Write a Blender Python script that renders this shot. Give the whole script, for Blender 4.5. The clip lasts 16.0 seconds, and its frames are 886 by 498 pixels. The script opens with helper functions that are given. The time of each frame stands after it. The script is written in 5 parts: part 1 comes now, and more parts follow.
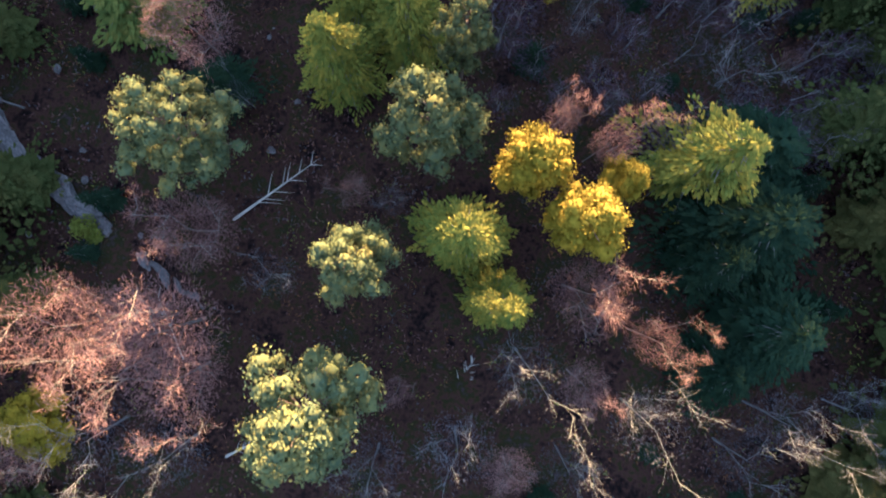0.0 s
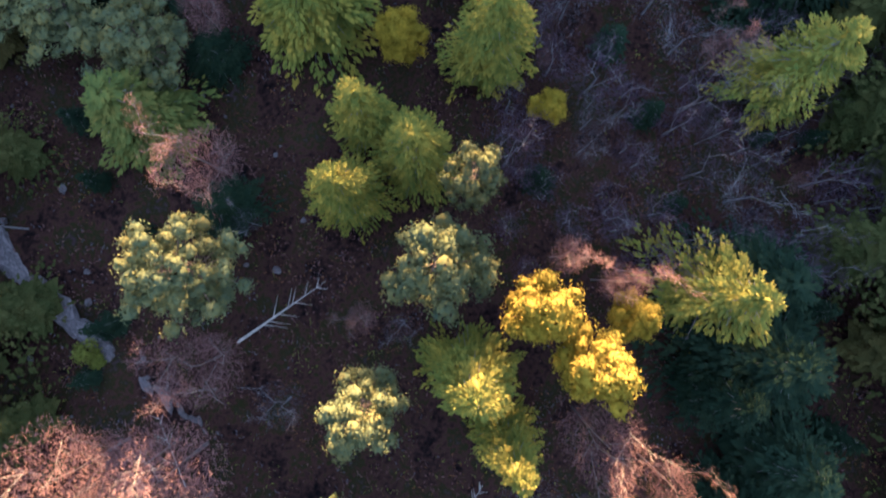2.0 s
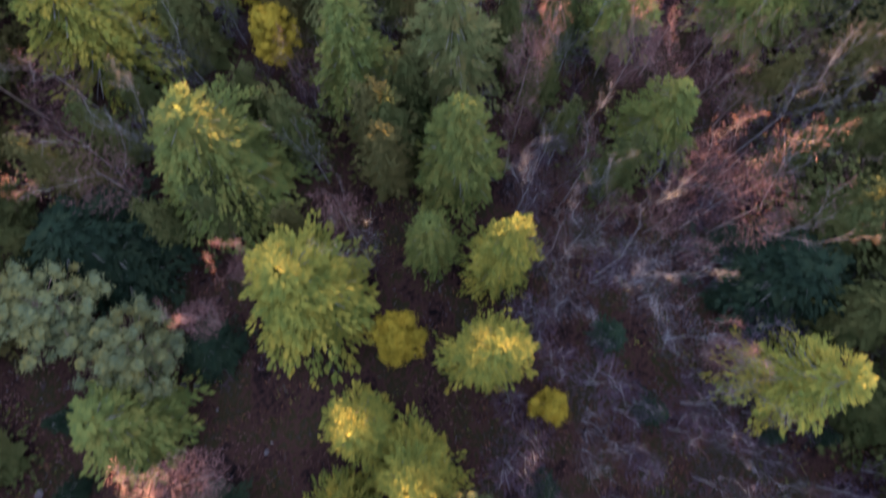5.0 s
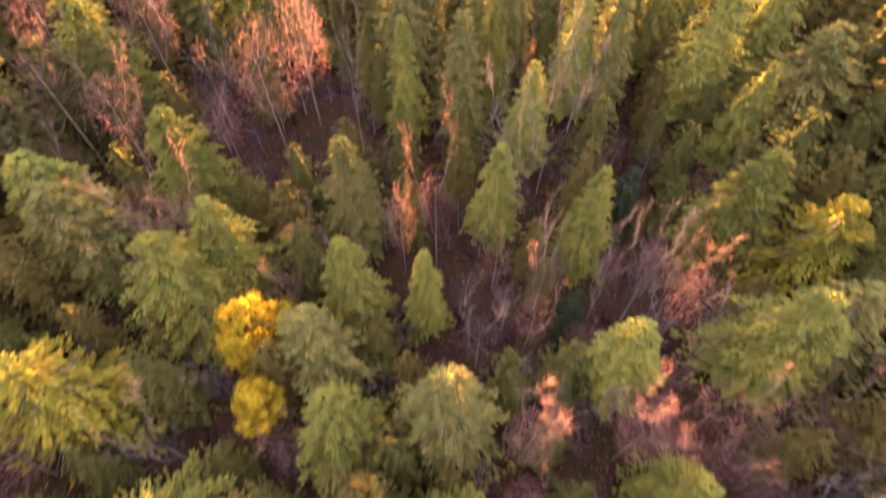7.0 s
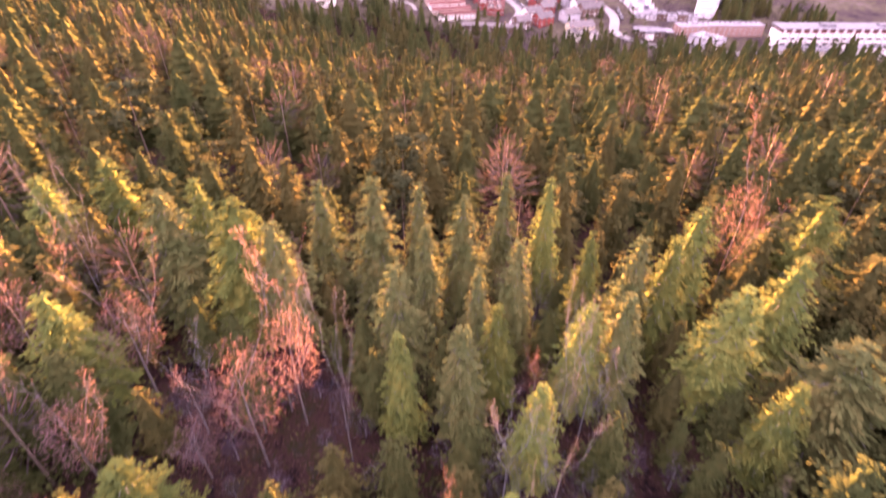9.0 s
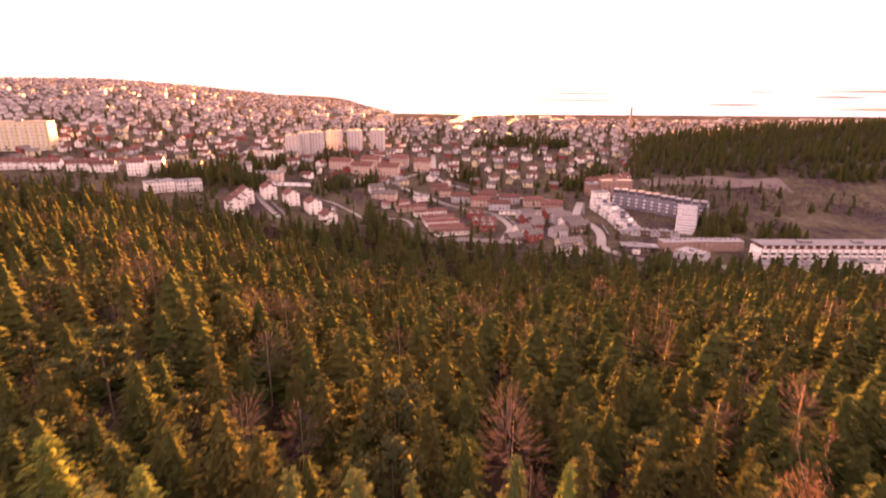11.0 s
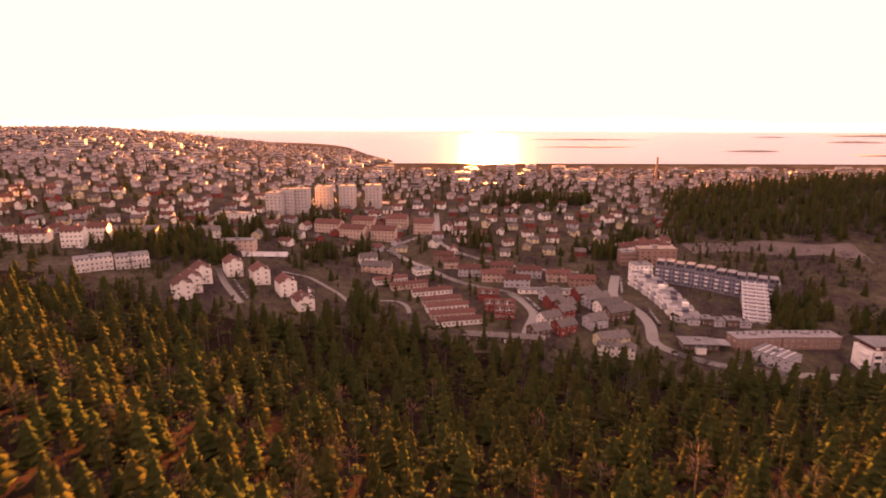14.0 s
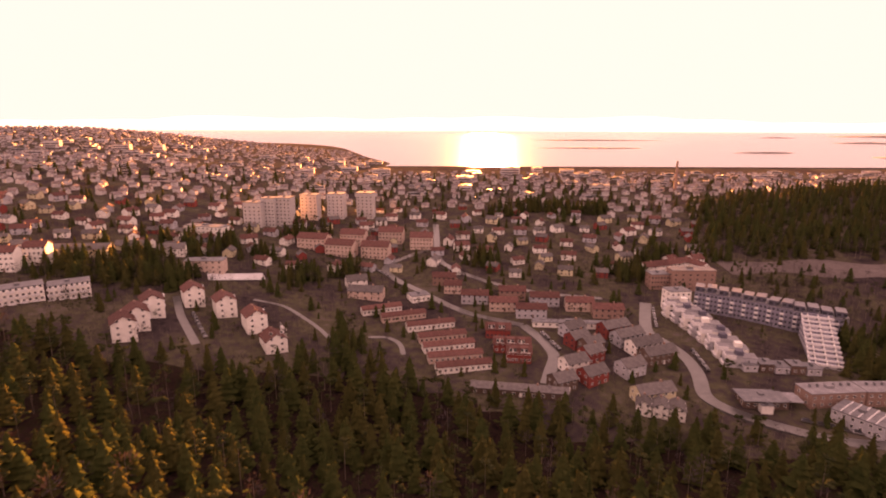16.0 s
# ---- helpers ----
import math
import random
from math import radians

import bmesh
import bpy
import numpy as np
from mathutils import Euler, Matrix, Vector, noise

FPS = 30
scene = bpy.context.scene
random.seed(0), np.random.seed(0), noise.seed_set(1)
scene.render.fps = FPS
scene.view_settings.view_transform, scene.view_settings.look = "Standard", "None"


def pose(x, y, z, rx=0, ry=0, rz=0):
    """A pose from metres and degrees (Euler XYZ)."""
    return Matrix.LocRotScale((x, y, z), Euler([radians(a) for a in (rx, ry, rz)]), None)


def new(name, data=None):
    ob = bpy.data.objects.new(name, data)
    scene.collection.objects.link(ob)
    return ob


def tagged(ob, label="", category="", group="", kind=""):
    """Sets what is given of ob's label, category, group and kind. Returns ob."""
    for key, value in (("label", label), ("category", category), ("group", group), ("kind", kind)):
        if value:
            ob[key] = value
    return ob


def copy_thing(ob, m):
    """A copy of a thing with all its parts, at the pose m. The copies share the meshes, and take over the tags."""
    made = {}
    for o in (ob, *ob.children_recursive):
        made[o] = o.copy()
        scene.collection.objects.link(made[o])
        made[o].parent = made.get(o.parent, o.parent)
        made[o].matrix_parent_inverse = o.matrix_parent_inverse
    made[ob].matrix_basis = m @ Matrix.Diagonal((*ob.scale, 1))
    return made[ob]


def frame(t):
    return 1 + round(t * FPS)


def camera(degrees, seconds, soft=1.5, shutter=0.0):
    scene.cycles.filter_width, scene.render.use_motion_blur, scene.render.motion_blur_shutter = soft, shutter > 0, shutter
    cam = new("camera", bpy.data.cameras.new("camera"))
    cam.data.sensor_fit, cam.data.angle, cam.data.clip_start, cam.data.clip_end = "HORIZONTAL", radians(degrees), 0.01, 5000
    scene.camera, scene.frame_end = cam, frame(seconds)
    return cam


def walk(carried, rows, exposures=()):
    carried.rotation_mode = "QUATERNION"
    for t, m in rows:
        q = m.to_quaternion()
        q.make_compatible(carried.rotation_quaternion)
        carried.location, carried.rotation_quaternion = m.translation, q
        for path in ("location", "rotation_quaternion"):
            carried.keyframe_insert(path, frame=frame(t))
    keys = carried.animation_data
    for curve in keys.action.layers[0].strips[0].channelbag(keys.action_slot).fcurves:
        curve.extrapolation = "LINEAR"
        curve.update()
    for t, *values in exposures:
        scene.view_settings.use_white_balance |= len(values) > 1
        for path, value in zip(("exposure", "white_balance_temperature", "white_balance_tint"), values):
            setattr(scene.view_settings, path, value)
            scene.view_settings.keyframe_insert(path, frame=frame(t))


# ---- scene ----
cam = camera(77.0, 16.0, soft=1.9, shutter=0.7)
# seconds, x, y, z, yaw, pitch, roll
PATH = [
    (0, 0, 0, 45, 0.39, -90.06, 0.14),
    (0.5, -0.21, 1.98, 44.82, 0.45, -90.02, 0.13),
    (1, -0.39, 4, 44.68, 0.48, -89.82, 0.07),
    (1.5, -0.51, 6.21, 44.65, 0.54, -89.13, 0),
    (2, -0.64, 8.36, 44.63, 0.61, -88.31, -0.11),
    (2.5, -0.75, 10.58, 44.57, 0.72, -87.57, -0.26),
    (3, -0.79, 12.65, 44.54, 0.8, -86.53, -0.48),
    (3.2, -0.82, 13.56, 44.52, 0.86, -86.08, -0.54),
    (5.3, -0.55, 25.4, 45.74, 0.37, -74.5, 0.08),
    (5.5, -0.5, 26.9, 45.9, 0.27, -72.63, 0.17),
    (6, -0.44, 30.4, 46.26, 0.07, -67.39, 0.44),
    (6.5, -0.51, 34, 46.76, -0.14, -62.39, 0.42),
    (7, -0.54, 38, 47.72, -0.23, -57.08, 0.35),
    (7.5, -0.51, 41.7, 48.87, -0.25, -52.59, 0.29),
    (8, -0.54, 45, 49.99, -0.21, -47.75, 0.12),
    (8.5, -0.65, 48, 51.1, -0.39, -42.81, 0.27),
    (9, -0.83, 50.6, 52.04, -0.63, -37.45, 0.38),
    (9.5, -1.11, 52.9, 53.06, -0.91, -32.08, 0.57),
    (10, -1.42, 54.9, 54.02, -1.23, -26.53, 0.66),
    (10.2, -1.45, 56, 54.4, -1.3, -24.3, 0.65),
    (10.7, -1.3, 59.5, 55.3, -1.15, -19.7, 0.55),
    (11.2, -0.9, 64.5, 56.1, -0.95, -16.2, 0.45),
    (11.8, -0.2, 73.5, 56.8, -0.65, -13.8, 0.3),
    (12.3, 0.3, 84.5, 57.2, -0.5, -13.05, 0.25),
    (12.5, 0.4, 91.5, 57.3, -0.46, -13.03, 0.2),
    (13, 0.4, 110.5, 57.5, -0.45, -13.03, 0.2),
    (13.5, 0.4, 129, 57.7, -0.45, -13.03, 0.2),
    (14, 0.4, 146.5, 57.8, -0.45, -13.03, 0.2),
    (14.5, 0.4, 161.5, 57.9, -0.45, -13.03, 0.2),
    (15, 0.35, 175.5, 58, -0.46, -13.03, 0.2),
    (15.5, 0.3, 189, 58, -0.47, -13.03, 0.2),
    (16, 0.3, 202.5, 58, -0.48, -13.03, 0.25),
]
EXPOSURES = [
    (0.0, 5.35, 4800, 36), (3.0, 5.45, 5000, 50), (5.5, 6.1, 6000, 66), (6.0, 6.75, 8200, 80), (7.0, 6.65, 8000, 84), (7.5, 6.65, 7800, 86),
    (8.0, 6.85, 7400, 102), (9.0, 6.75, 7000, 104), (10.0, 6.4, 7400, 98), (12.0, 4.85, 10600, 104), (14.0, 4.7, 10600, 104), (16.0, 4.62, 10600, 104),
]
walk(cam, [(t, pose(x, y, z, 0, 0, yaw) @ pose(0, 0, 0, 90 + pitch) @ pose(0, 0, 0, 0, 0, roll)) for t, x, y, z, yaw, pitch, roll in PATH], EXPOSURES)

# ---- light: a low sun ahead of the flight, over the fjord ----
SUN_ELEVATION, SUN_AZIMUTH = 3.1, 5.0   # degrees; azimuth to the right of +y

world = bpy.data.worlds.new("world")
scene.world = world
world.use_nodes = True
wn = world.node_tree
sky = wn.nodes.new("ShaderNodeTexSky")
sky.sky_type = "NISHITA"
sky.sun_disc = False
sky.sun_elevation = radians(SUN_ELEVATION)
sky.sun_rotation = radians(SUN_AZIMUTH)
sky.air_density, sky.dust_density, sky.ozone_density = 1.0, 3.0, 1.0
sky.altitude = 150
wn.nodes["Background"].inputs["Strength"].default_value = 0.13
pale = wn.nodes.new("ShaderNodeHueSaturation")   # thin high haze takes colour out of the sky
pale.inputs["Saturation"].default_value = 0.6
wn.links.new(sky.outputs["Color"], pale.inputs["Color"])
even = wn.nodes.new("ShaderNodeVectorMath")   # and evens out its brightness
even.operation = "MINIMUM"
even.inputs[1].default_value = (0.3, 0.37, 0.33)
wn.links.new(pale.outputs["Color"], even.inputs[0])
wn.links.new(even.outputs["Vector"], wn.nodes["Background"].inputs["Color"])

sun = new("sun", bpy.data.lights.new("sun", "SUN"))
sun.data.energy, sun.data.angle, sun.data.color = 2.6, radians(3), (1.0, 0.57, 0.14)
to_sun = Vector((math.sin(radians(SUN_AZIMUTH)) * math.cos(radians(SUN_ELEVATION)), math.cos(radians(SUN_AZIMUTH)) * math.cos(radians(SUN_ELEVATION)), math.sin(radians(SUN_ELEVATION))))
sun.rotation_mode = "QUATERNION"
sun.rotation_quaternion = to_sun.to_track_quat("Z", "Y")

# ---- materials ----
def material(name, colours, scale=4.0, rough=0.8, bump=0.0, bump_scale=30.0, metal=0.0, vary=0.0, see_through=0.0, gloss=0.3, space="Object", stretch=(1, 1, 1)):
    """A surface whose colour runs through the given ones over noise of two scales. vary: how far its brightness differs from object to object.
    see_through: how much of the light passes a thin leaf."""
    m = bpy.data.materials.new(name)
    m.use_nodes = True
    nodes, links = m.node_tree.nodes, m.node_tree.links
    skin = nodes["Principled BSDF"]
    place = nodes.new("ShaderNodeTexCoord")
    fit = nodes.new("ShaderNodeMapping")
    fit.inputs["Scale"].default_value = stretch
    if space == "World":
        where = nodes.new("ShaderNodeNewGeometry")
        links.new(where.outputs["Position"], fit.inputs["Vector"])
    else:
        links.new(place.outputs["Object"], fit.inputs["Vector"])
    broad, fine = nodes.new("ShaderNodeTexNoise"), nodes.new("ShaderNodeTexNoise")
    broad.inputs["Scale"].default_value, fine.inputs["Scale"].default_value = scale, scale * 7.3
    broad.inputs["Detail"].default_value, fine.inputs["Detail"].default_value = 6, 4
    both = nodes.new("ShaderNodeMath")
    both.operation = "MULTIPLY_ADD"
    both.inputs[1].default_value = 0.45
    links.new(fit.outputs["Vector"], broad.inputs["Vector"])
    links.new(fit.outputs["Vector"], fine.inputs["Vector"])
    links.new(fine.outputs["Fac"], both.inputs[0])
    half = nodes.new("ShaderNodeMath")
    half.operation = "MULTIPLY"
    half.inputs[1].default_value = 0.55
    links.new(broad.outputs["Fac"], half.inputs[0])
    links.new(half.outputs[0], both.inputs[2])
    ramp = nodes.new("ShaderNodeValToRGB")
    links.new(both.outputs[0], ramp.inputs["Fac"])
    steps = ramp.color_ramp.elements
    while len(steps) < len(colours):
        steps.new(0.5)
    for n, c in enumerate(colours):
        steps[n].position = 0.34 + 0.32 * n / max(1, len(colours) - 1)
        steps[n].color = (*c, 1)
    colour = ramp.outputs["Color"]
    if vary:
        info, span, tone = nodes.new("ShaderNodeObjectInfo"), nodes.new("ShaderNodeMapRange"), nodes.new("ShaderNodeHueSaturation")
        span.inputs["To Min"].default_value, span.inputs["To Max"].default_value = 1 - vary, 1 + vary
        links.new(info.outputs["Random"], span.inputs["Value"])
        links.new(span.outputs["Result"], tone.inputs["Value"])
        links.new(colour, tone.inputs["Color"])
        colour = tone.outputs["Color"]
    links.new(colour, skin.inputs["Base Color"])
    skin.inputs["Roughness"].default_value, skin.inputs["Metallic"].default_value = rough, metal
    skin.inputs["Specular IOR Level"].default_value = gloss
    if bump:
        grain, relief = nodes.new("ShaderNodeTexNoise"), nodes.new("ShaderNodeBump")
        grain.inputs["Scale"].default_value, grain.inputs["Detail"].default_value = bump_scale, 5
        relief.inputs["Strength"].default_value, relief.inputs["Distance"].default_value = bump, 0.3 / bump_scale * 3
        links.new(fit.outputs["Vector"], grain.inputs["Vector"])
        links.new(grain.outputs["Fac"], relief.inputs["Height"])
        links.new(relief.outputs["Normal"], skin.inputs["Normal"])
    if see_through:
        thin, mix = nodes.new("ShaderNodeBsdfTranslucent"), nodes.new("ShaderNodeMixShader")
        links.new(colour, thin.inputs["Color"])
        mix.inputs[0].default_value = see_through
        links.new(skin.outputs[0], mix.inputs[1])
        links.new(thin.outputs[0], mix.inputs[2])
        links.new(mix.outputs[0], nodes["Material Output"].inputs["Surface"])
    return m


M = {
    "spruce": material("spruce_needles", [(0.04, 0.07, 0.022), (0.072, 0.096, 0.025), (0.115, 0.112, 0.027)], 0.5, 0.75, vary=0.3, see_through=0.09, gloss=0.0),
    # sunlight on the spruces is put into this gold needle colour
    "spruce_sun_gold": material("sun_gold_needles", [(0.05, 0.082, 0.02), (0.11, 0.122, 0.022), (0.21, 0.175, 0.026)], 0.5, 0.75, vary=0.25, see_through=0.18, gloss=0.0),
    "spruce_pale": material("pale_gold_needles", [(0.043, 0.066, 0.024), (0.065, 0.079, 0.029), (0.1, 0.092, 0.033)], 0.5, 0.75, vary=0.2, see_through=0.08, gloss=0.0),
    # needles darkened: deep shade of the slope is put into the colour
    "spruce_shaded": material("shaded_needles", [(0.009, 0.02, 0.014), (0.014, 0.029, 0.018), (0.024, 0.039, 0.021)], 0.5, 0.75, vary=0.25, see_through=0.25, gloss=0.0),
    # dark blue-grey: shade on the bare trees is put into this colour
    "grey_twig": material("grey_twigs", [(0.04, 0.042, 0.052), (0.07, 0.072, 0.088), (0.11, 0.11, 0.13)], 0.8, 0.7, vary=0.2, see_through=0.22, gloss=0.0),
    "far_twig": material("distant_twigs", [(0.034, 0.028, 0.03), (0.052, 0.042, 0.045), (0.075, 0.06, 0.064)], 0.4, 0.7, see_through=0.15, gloss=0.0),
    "wood_green": material("wood_needles", [(0.023, 0.036, 0.013), (0.035, 0.045, 0.016), (0.048, 0.052, 0.018)], 0.12, 0.85, see_through=0.05, gloss=0.0, bump=1.0, bump_scale=4.0, space="World"),
    "wood_gold": material("wood_gold_needles", [(0.03, 0.035, 0.014), (0.044, 0.045, 0.016), (0.06, 0.055, 0.02)], 0.12, 0.85, see_through=0.05, gloss=0.0, bump=1.0, bump_scale=4.0, space="World"),
    "wood_pine": material("wood_pine_needles", [(0.025, 0.036, 0.018), (0.039, 0.047, 0.022), (0.057, 0.059, 0.026)], 0.12, 0.85, see_through=0.05, gloss=0.0, bump=1.0, bump_scale=4.0, space="World"),
    "pine": material("pine_needles", [(0.055, 0.085, 0.055), (0.085, 0.105, 0.048), (0.13, 0.12, 0.036)], 0.6, 0.75, vary=0.25, see_through=0.25, gloss=0.0),
    # sunlit crowns: the sun's yellow is put into the needle colour
    "yellow": material("sun_yellow_needles", [(0.1, 0.095, 0.012), (0.18, 0.15, 0.015), (0.28, 0.205, 0.018)], 0.6, 0.75, vary=0.2, see_through=0.22, gloss=0.0),
    "twig": material("bare_twigs", [(0.1, 0.06, 0.06), (0.145, 0.088, 0.086), (0.19, 0.125, 0.12)], 0.8, 0.7, vary=0.25, see_through=0.3, gloss=0.0),
    "thicket": material("thicket_twigs", [(0.035, 0.03, 0.045), (0.06, 0.048, 0.07), (0.09, 0.072, 0.1)], 0.8, 0.75, vary=0.25, see_through=0.25, gloss=0.0),
    "limb": material("lichened_limbs", [(0.06, 0.065, 0.062), (0.1, 0.108, 0.104), (0.155, 0.165, 0.16)], 2.0, 0.85, gloss=0.05),
    "grey_bark": material("grey_bark", [(0.09, 0.097, 0.105), (0.14, 0.15, 0.16), (0.2, 0.21, 0.225)], 3.0, 0.8, bump=0.3, gloss=0.1),
    "birch_bark": material("birch_bark", [(0.07, 0.065, 0.065), (0.12, 0.113, 0.112), (0.2, 0.19, 0.185)], 3.0, 0.7, bump=0.3, stretch=(1, 1, 0.5)),
    "spruce_bark": material("spruce_bark", [(0.07, 0.05, 0.04), (0.13, 0.1, 0.08), (0.2, 0.17, 0.14)], 5.0, 0.9, bump=0.5),
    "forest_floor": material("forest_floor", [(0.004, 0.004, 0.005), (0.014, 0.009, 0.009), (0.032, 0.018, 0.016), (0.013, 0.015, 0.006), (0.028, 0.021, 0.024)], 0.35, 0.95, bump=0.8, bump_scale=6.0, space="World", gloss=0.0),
}

# ---- the lie of the land ----
KNOT_Y = (-300, 0, 45, 95, 155, 250, 330, 385, 420, 560, 685, 885, 1150, 1500, 2100, 5000)
VALLEY_Z = (10, 0, -4, -2, -10, -31, -50, -55, -50, -38, -24, -15, -13.5, -18, -18, -18)
WEST_Z = (14, 2, -2, 1, -2, -12, -20, -24, -24, -8, 2, 14, 28, 40, -18, -18)
WATER_Z = -13.0


def ease(a, b, x):
    t = np.clip((x - a) / (b - a), 0, 1)
    return t * t * (3 - 2 * t)


def lie(x, y):
    """Height of the ground without its roughness; arrays or numbers."""
    x, y = np.asarray(x, float), np.asarray(y, float)
    valley, west = np.interp(y, KNOT_Y, VALLEY_Z), np.interp(y, KNOT_Y, WEST_Z)
    side = ease(0.05, 1.0, -x / np.maximum(60.0, (y - 60) * 0.62))
    east_hill = 30 * (1 - np.exp(-np.maximum(0, x - 150 - 0.3 * np.maximum(0, y - 520)) / 170)) * ease(480, 580, y) * (1 - ease(680, 900, y))
    return valley + (west - valley) * side + east_hill


def ground_z(x, y):
    return float(lie(x, y))


def mesh_of(name, verts, faces, mat, smooth_faces=False):
    me = bpy.data.meshes.new(name)
    me.from_pydata(verts, [], faces)
    me.materials.append(mat)
    if smooth_faces:
        me.polygons.foreach_set("use_smooth", [True] * len(me.polygons))
    me.update()
    return me


def sheet(xs, ys, height):
    gx, gy = np.meshgrid(xs, ys)
    gz = height(gx, gy)
    verts = np.stack([gx, gy, gz], -1).reshape(-1, 3).tolist()
    w = len(xs)
    faces = [(j * w + i, j * w + i + 1, (j + 1) * w + i + 1, (j + 1) * w + i) for j in range(len(ys) - 1) for i in range(w - 1)]
    return verts, faces


def spread(a, b, near, step, grow):
    out, v, s = [0.0], 0.0, step
    while v < b:
        v += s
        if v > near:
            s *= grow
        out.append(v)
    neg, v, s = [], 0.0, step
    while v > a:
        v -= s
        if v < -near:
            s *= grow
        neg.append(v)
    return np.array(neg[::-1] + out)


def rough_ground(x, y):
    r = np.random.RandomState(3)
    z = lie(x, y)
    for n in range(14):
        k, p = r.uniform(0.15, 1.6), r.uniform(0, 7)
        a = r.uniform(0, 7)
        z = z + 0.25 / (0.5 + k * 1.5) * np.sin(k * (x * math.cos(a) + y * math.sin(a)) + p) * (1 - ease(330, 400, y))
    return z


gv, gf = sheet(spread(-4800, 4800, 50, 2.0, 1.07), np.concatenate([np.arange(-4800, -40, 280), np.arange(-40, 130, 2.0), np.arange(130, 420, 6), np.geomspace(420, 4800, 60)]), rough_ground)
town_grass = material("town_grass", [(0.03, 0.024, 0.027), (0.055, 0.043, 0.044), (0.075, 0.069, 0.046), (0.11, 0.088, 0.086)], 0.035, 0.9, bump=0.8, bump_scale=1.2, space="World", gloss=0.0)
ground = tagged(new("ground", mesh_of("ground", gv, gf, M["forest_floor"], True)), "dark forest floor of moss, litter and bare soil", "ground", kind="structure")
ground.data.materials.append(town_grass)
for face in ground.data.polygons:
    if face.center.y > np.interp(face.center.x, (-420, -134, -80, -38, 12, 51, 101, 148, 420), (480, 408, 412, 430, 405, 383, 372, 367, 330)):
        face.material_index = 1

# ---- trees ----
def kites(base, along, wide):
    """Thin leaf-shaped quads: from base, along their length, wide to either side. Arrays of n x 3."""
    mid = base + along * 0.45
    q = np.stack([base, mid + wide, base + along, mid - wide], 1)
    return q.reshape(-1, 3), np.arange(len(base) * 4).reshape(-1, 4)


def unit(v):
    return v / (np.linalg.norm(v, axis=-1, keepdims=True) + 1e-9)


def spruce_foliage(r, height, radius, whorls, per, twigs, bare=0.1, sparse=0.0, width=1.0, tuft=0.42, power=0.72, ruffle=0.38):
    """Tufts of needles on drooping boughs, whorl over whorl."""
    u = np.repeat((np.arange(whorls) + r.uniform(0, 1, whorls)) / whorls, per)
    u = np.clip(u, 0, 0.985)
    az = r.uniform(0, 2 * np.pi, whorls * per)
    reach = radius * (1 - u) ** power * r.uniform(0.7, 1.12, len(u)) + 0.12
    reach = reach * (1 + 0.16 * np.sin(az * 2 + r.uniform(0, 6)) + 0.12 * np.sin(az * 3 + u * 9))
    keep = r.uniform(0, 1, len(u)) > sparse
    u, az, reach = u[keep], az[keep], reach[keep]
    z = height * (bare + (1 - bare) * u)
    out = np.stack([np.cos(az), np.sin(az), 0 * az], -1)
    across = np.stack([-np.sin(az), np.cos(az), 0 * az], -1)
    lift = 0.35 * u - 0.1

    def at(s):
        return out * (reach * s)[:, None] + np.stack([0 * z, 0 * z, z + reach * (lift * s - 0.42 * s * s)], -1)

    bases, alongs, wides = [], [], []
    for k in range(twigs):
        s = np.clip(0.2 + 0.8 * ((k + r.uniform(0, 1, len(u))) / twigs) ** 0.75, 0, 1)
        shift = r.uniform(-1, 1, len(u)) * 0.24 * reach * (1.15 - s)
        b = at(s) + across * shift[:, None]
        b[:, 2] -= 0.35 * np.abs(shift)
        turn = np.sign(shift) * r.uniform(0.1, 0.9, len(u)) * (1.1 - 0.5 * s)
        d = np.stack([np.cos(az + turn), np.sin(az + turn), r.uniform(-0.75, 0.25, len(u))], -1)
        length = tuft * r.uniform(0.6, 1.35, len(u)) * (0.65 + 0.45 * (1 - u))
        along = unit(d) * length[:, None]
        w = unit(np.cross(along, r.normal(0, ruffle, (len(u), 3)) + out * 0.3 + [0, 0, 0.9])) * (length * 0.27 * width)[:, None]
        bases.append(b), alongs.append(along), wides.append(w)
    return kites(np.concatenate(bases), np.concatenate(alongs), np.concatenate(wides))


def tiers(r, height, radius, count, sides, bare=0.1, power=0.82):
    """Ragged skirts of boughs, tier over tier."""
    vs, fs = [], []
    a = np.linspace(0, 2 * np.pi, sides, endpoint=False)
    i = np.arange(sides)
    for k in range(count):
        u = k / count
        z = height * (bare + (1 - bare) * u)
        step = height * (1 - bare) / count
        out = radius * (1 - u) ** power * np.where(i % 2, r.uniform(0.55, 0.8, sides), r.uniform(0.85, 1.2, sides)) + 0.12
        turn = a + r.uniform(0, 6.283)
        low = np.stack([np.cos(turn) * out, np.sin(turn) * out, z - 0.12 * out + r.uniform(-0.15, 0.15, sides) * step], -1)
        tip = 0.22 * radius * (1 - u) ** power
        top = np.stack([np.cos(turn) * tip, np.sin(turn) * tip, z + step * 1.05 + 0 * out], -1)
        n = 2 * sides * k
        vs += [low, top]
        fs.append(np.stack([n + i, n + (i + 1) % sides, n + sides + (i + 1) % sides, n + sides + i], -1))
    return np.concatenate(vs), np.concatenate(fs)


def together(*some):
    vs, fs, n = [], [], 0
    for v, f in some:
        vs.append(v), fs.append(f + n)
        n += len(v)
    return np.concatenate(vs), np.concatenate(fs)


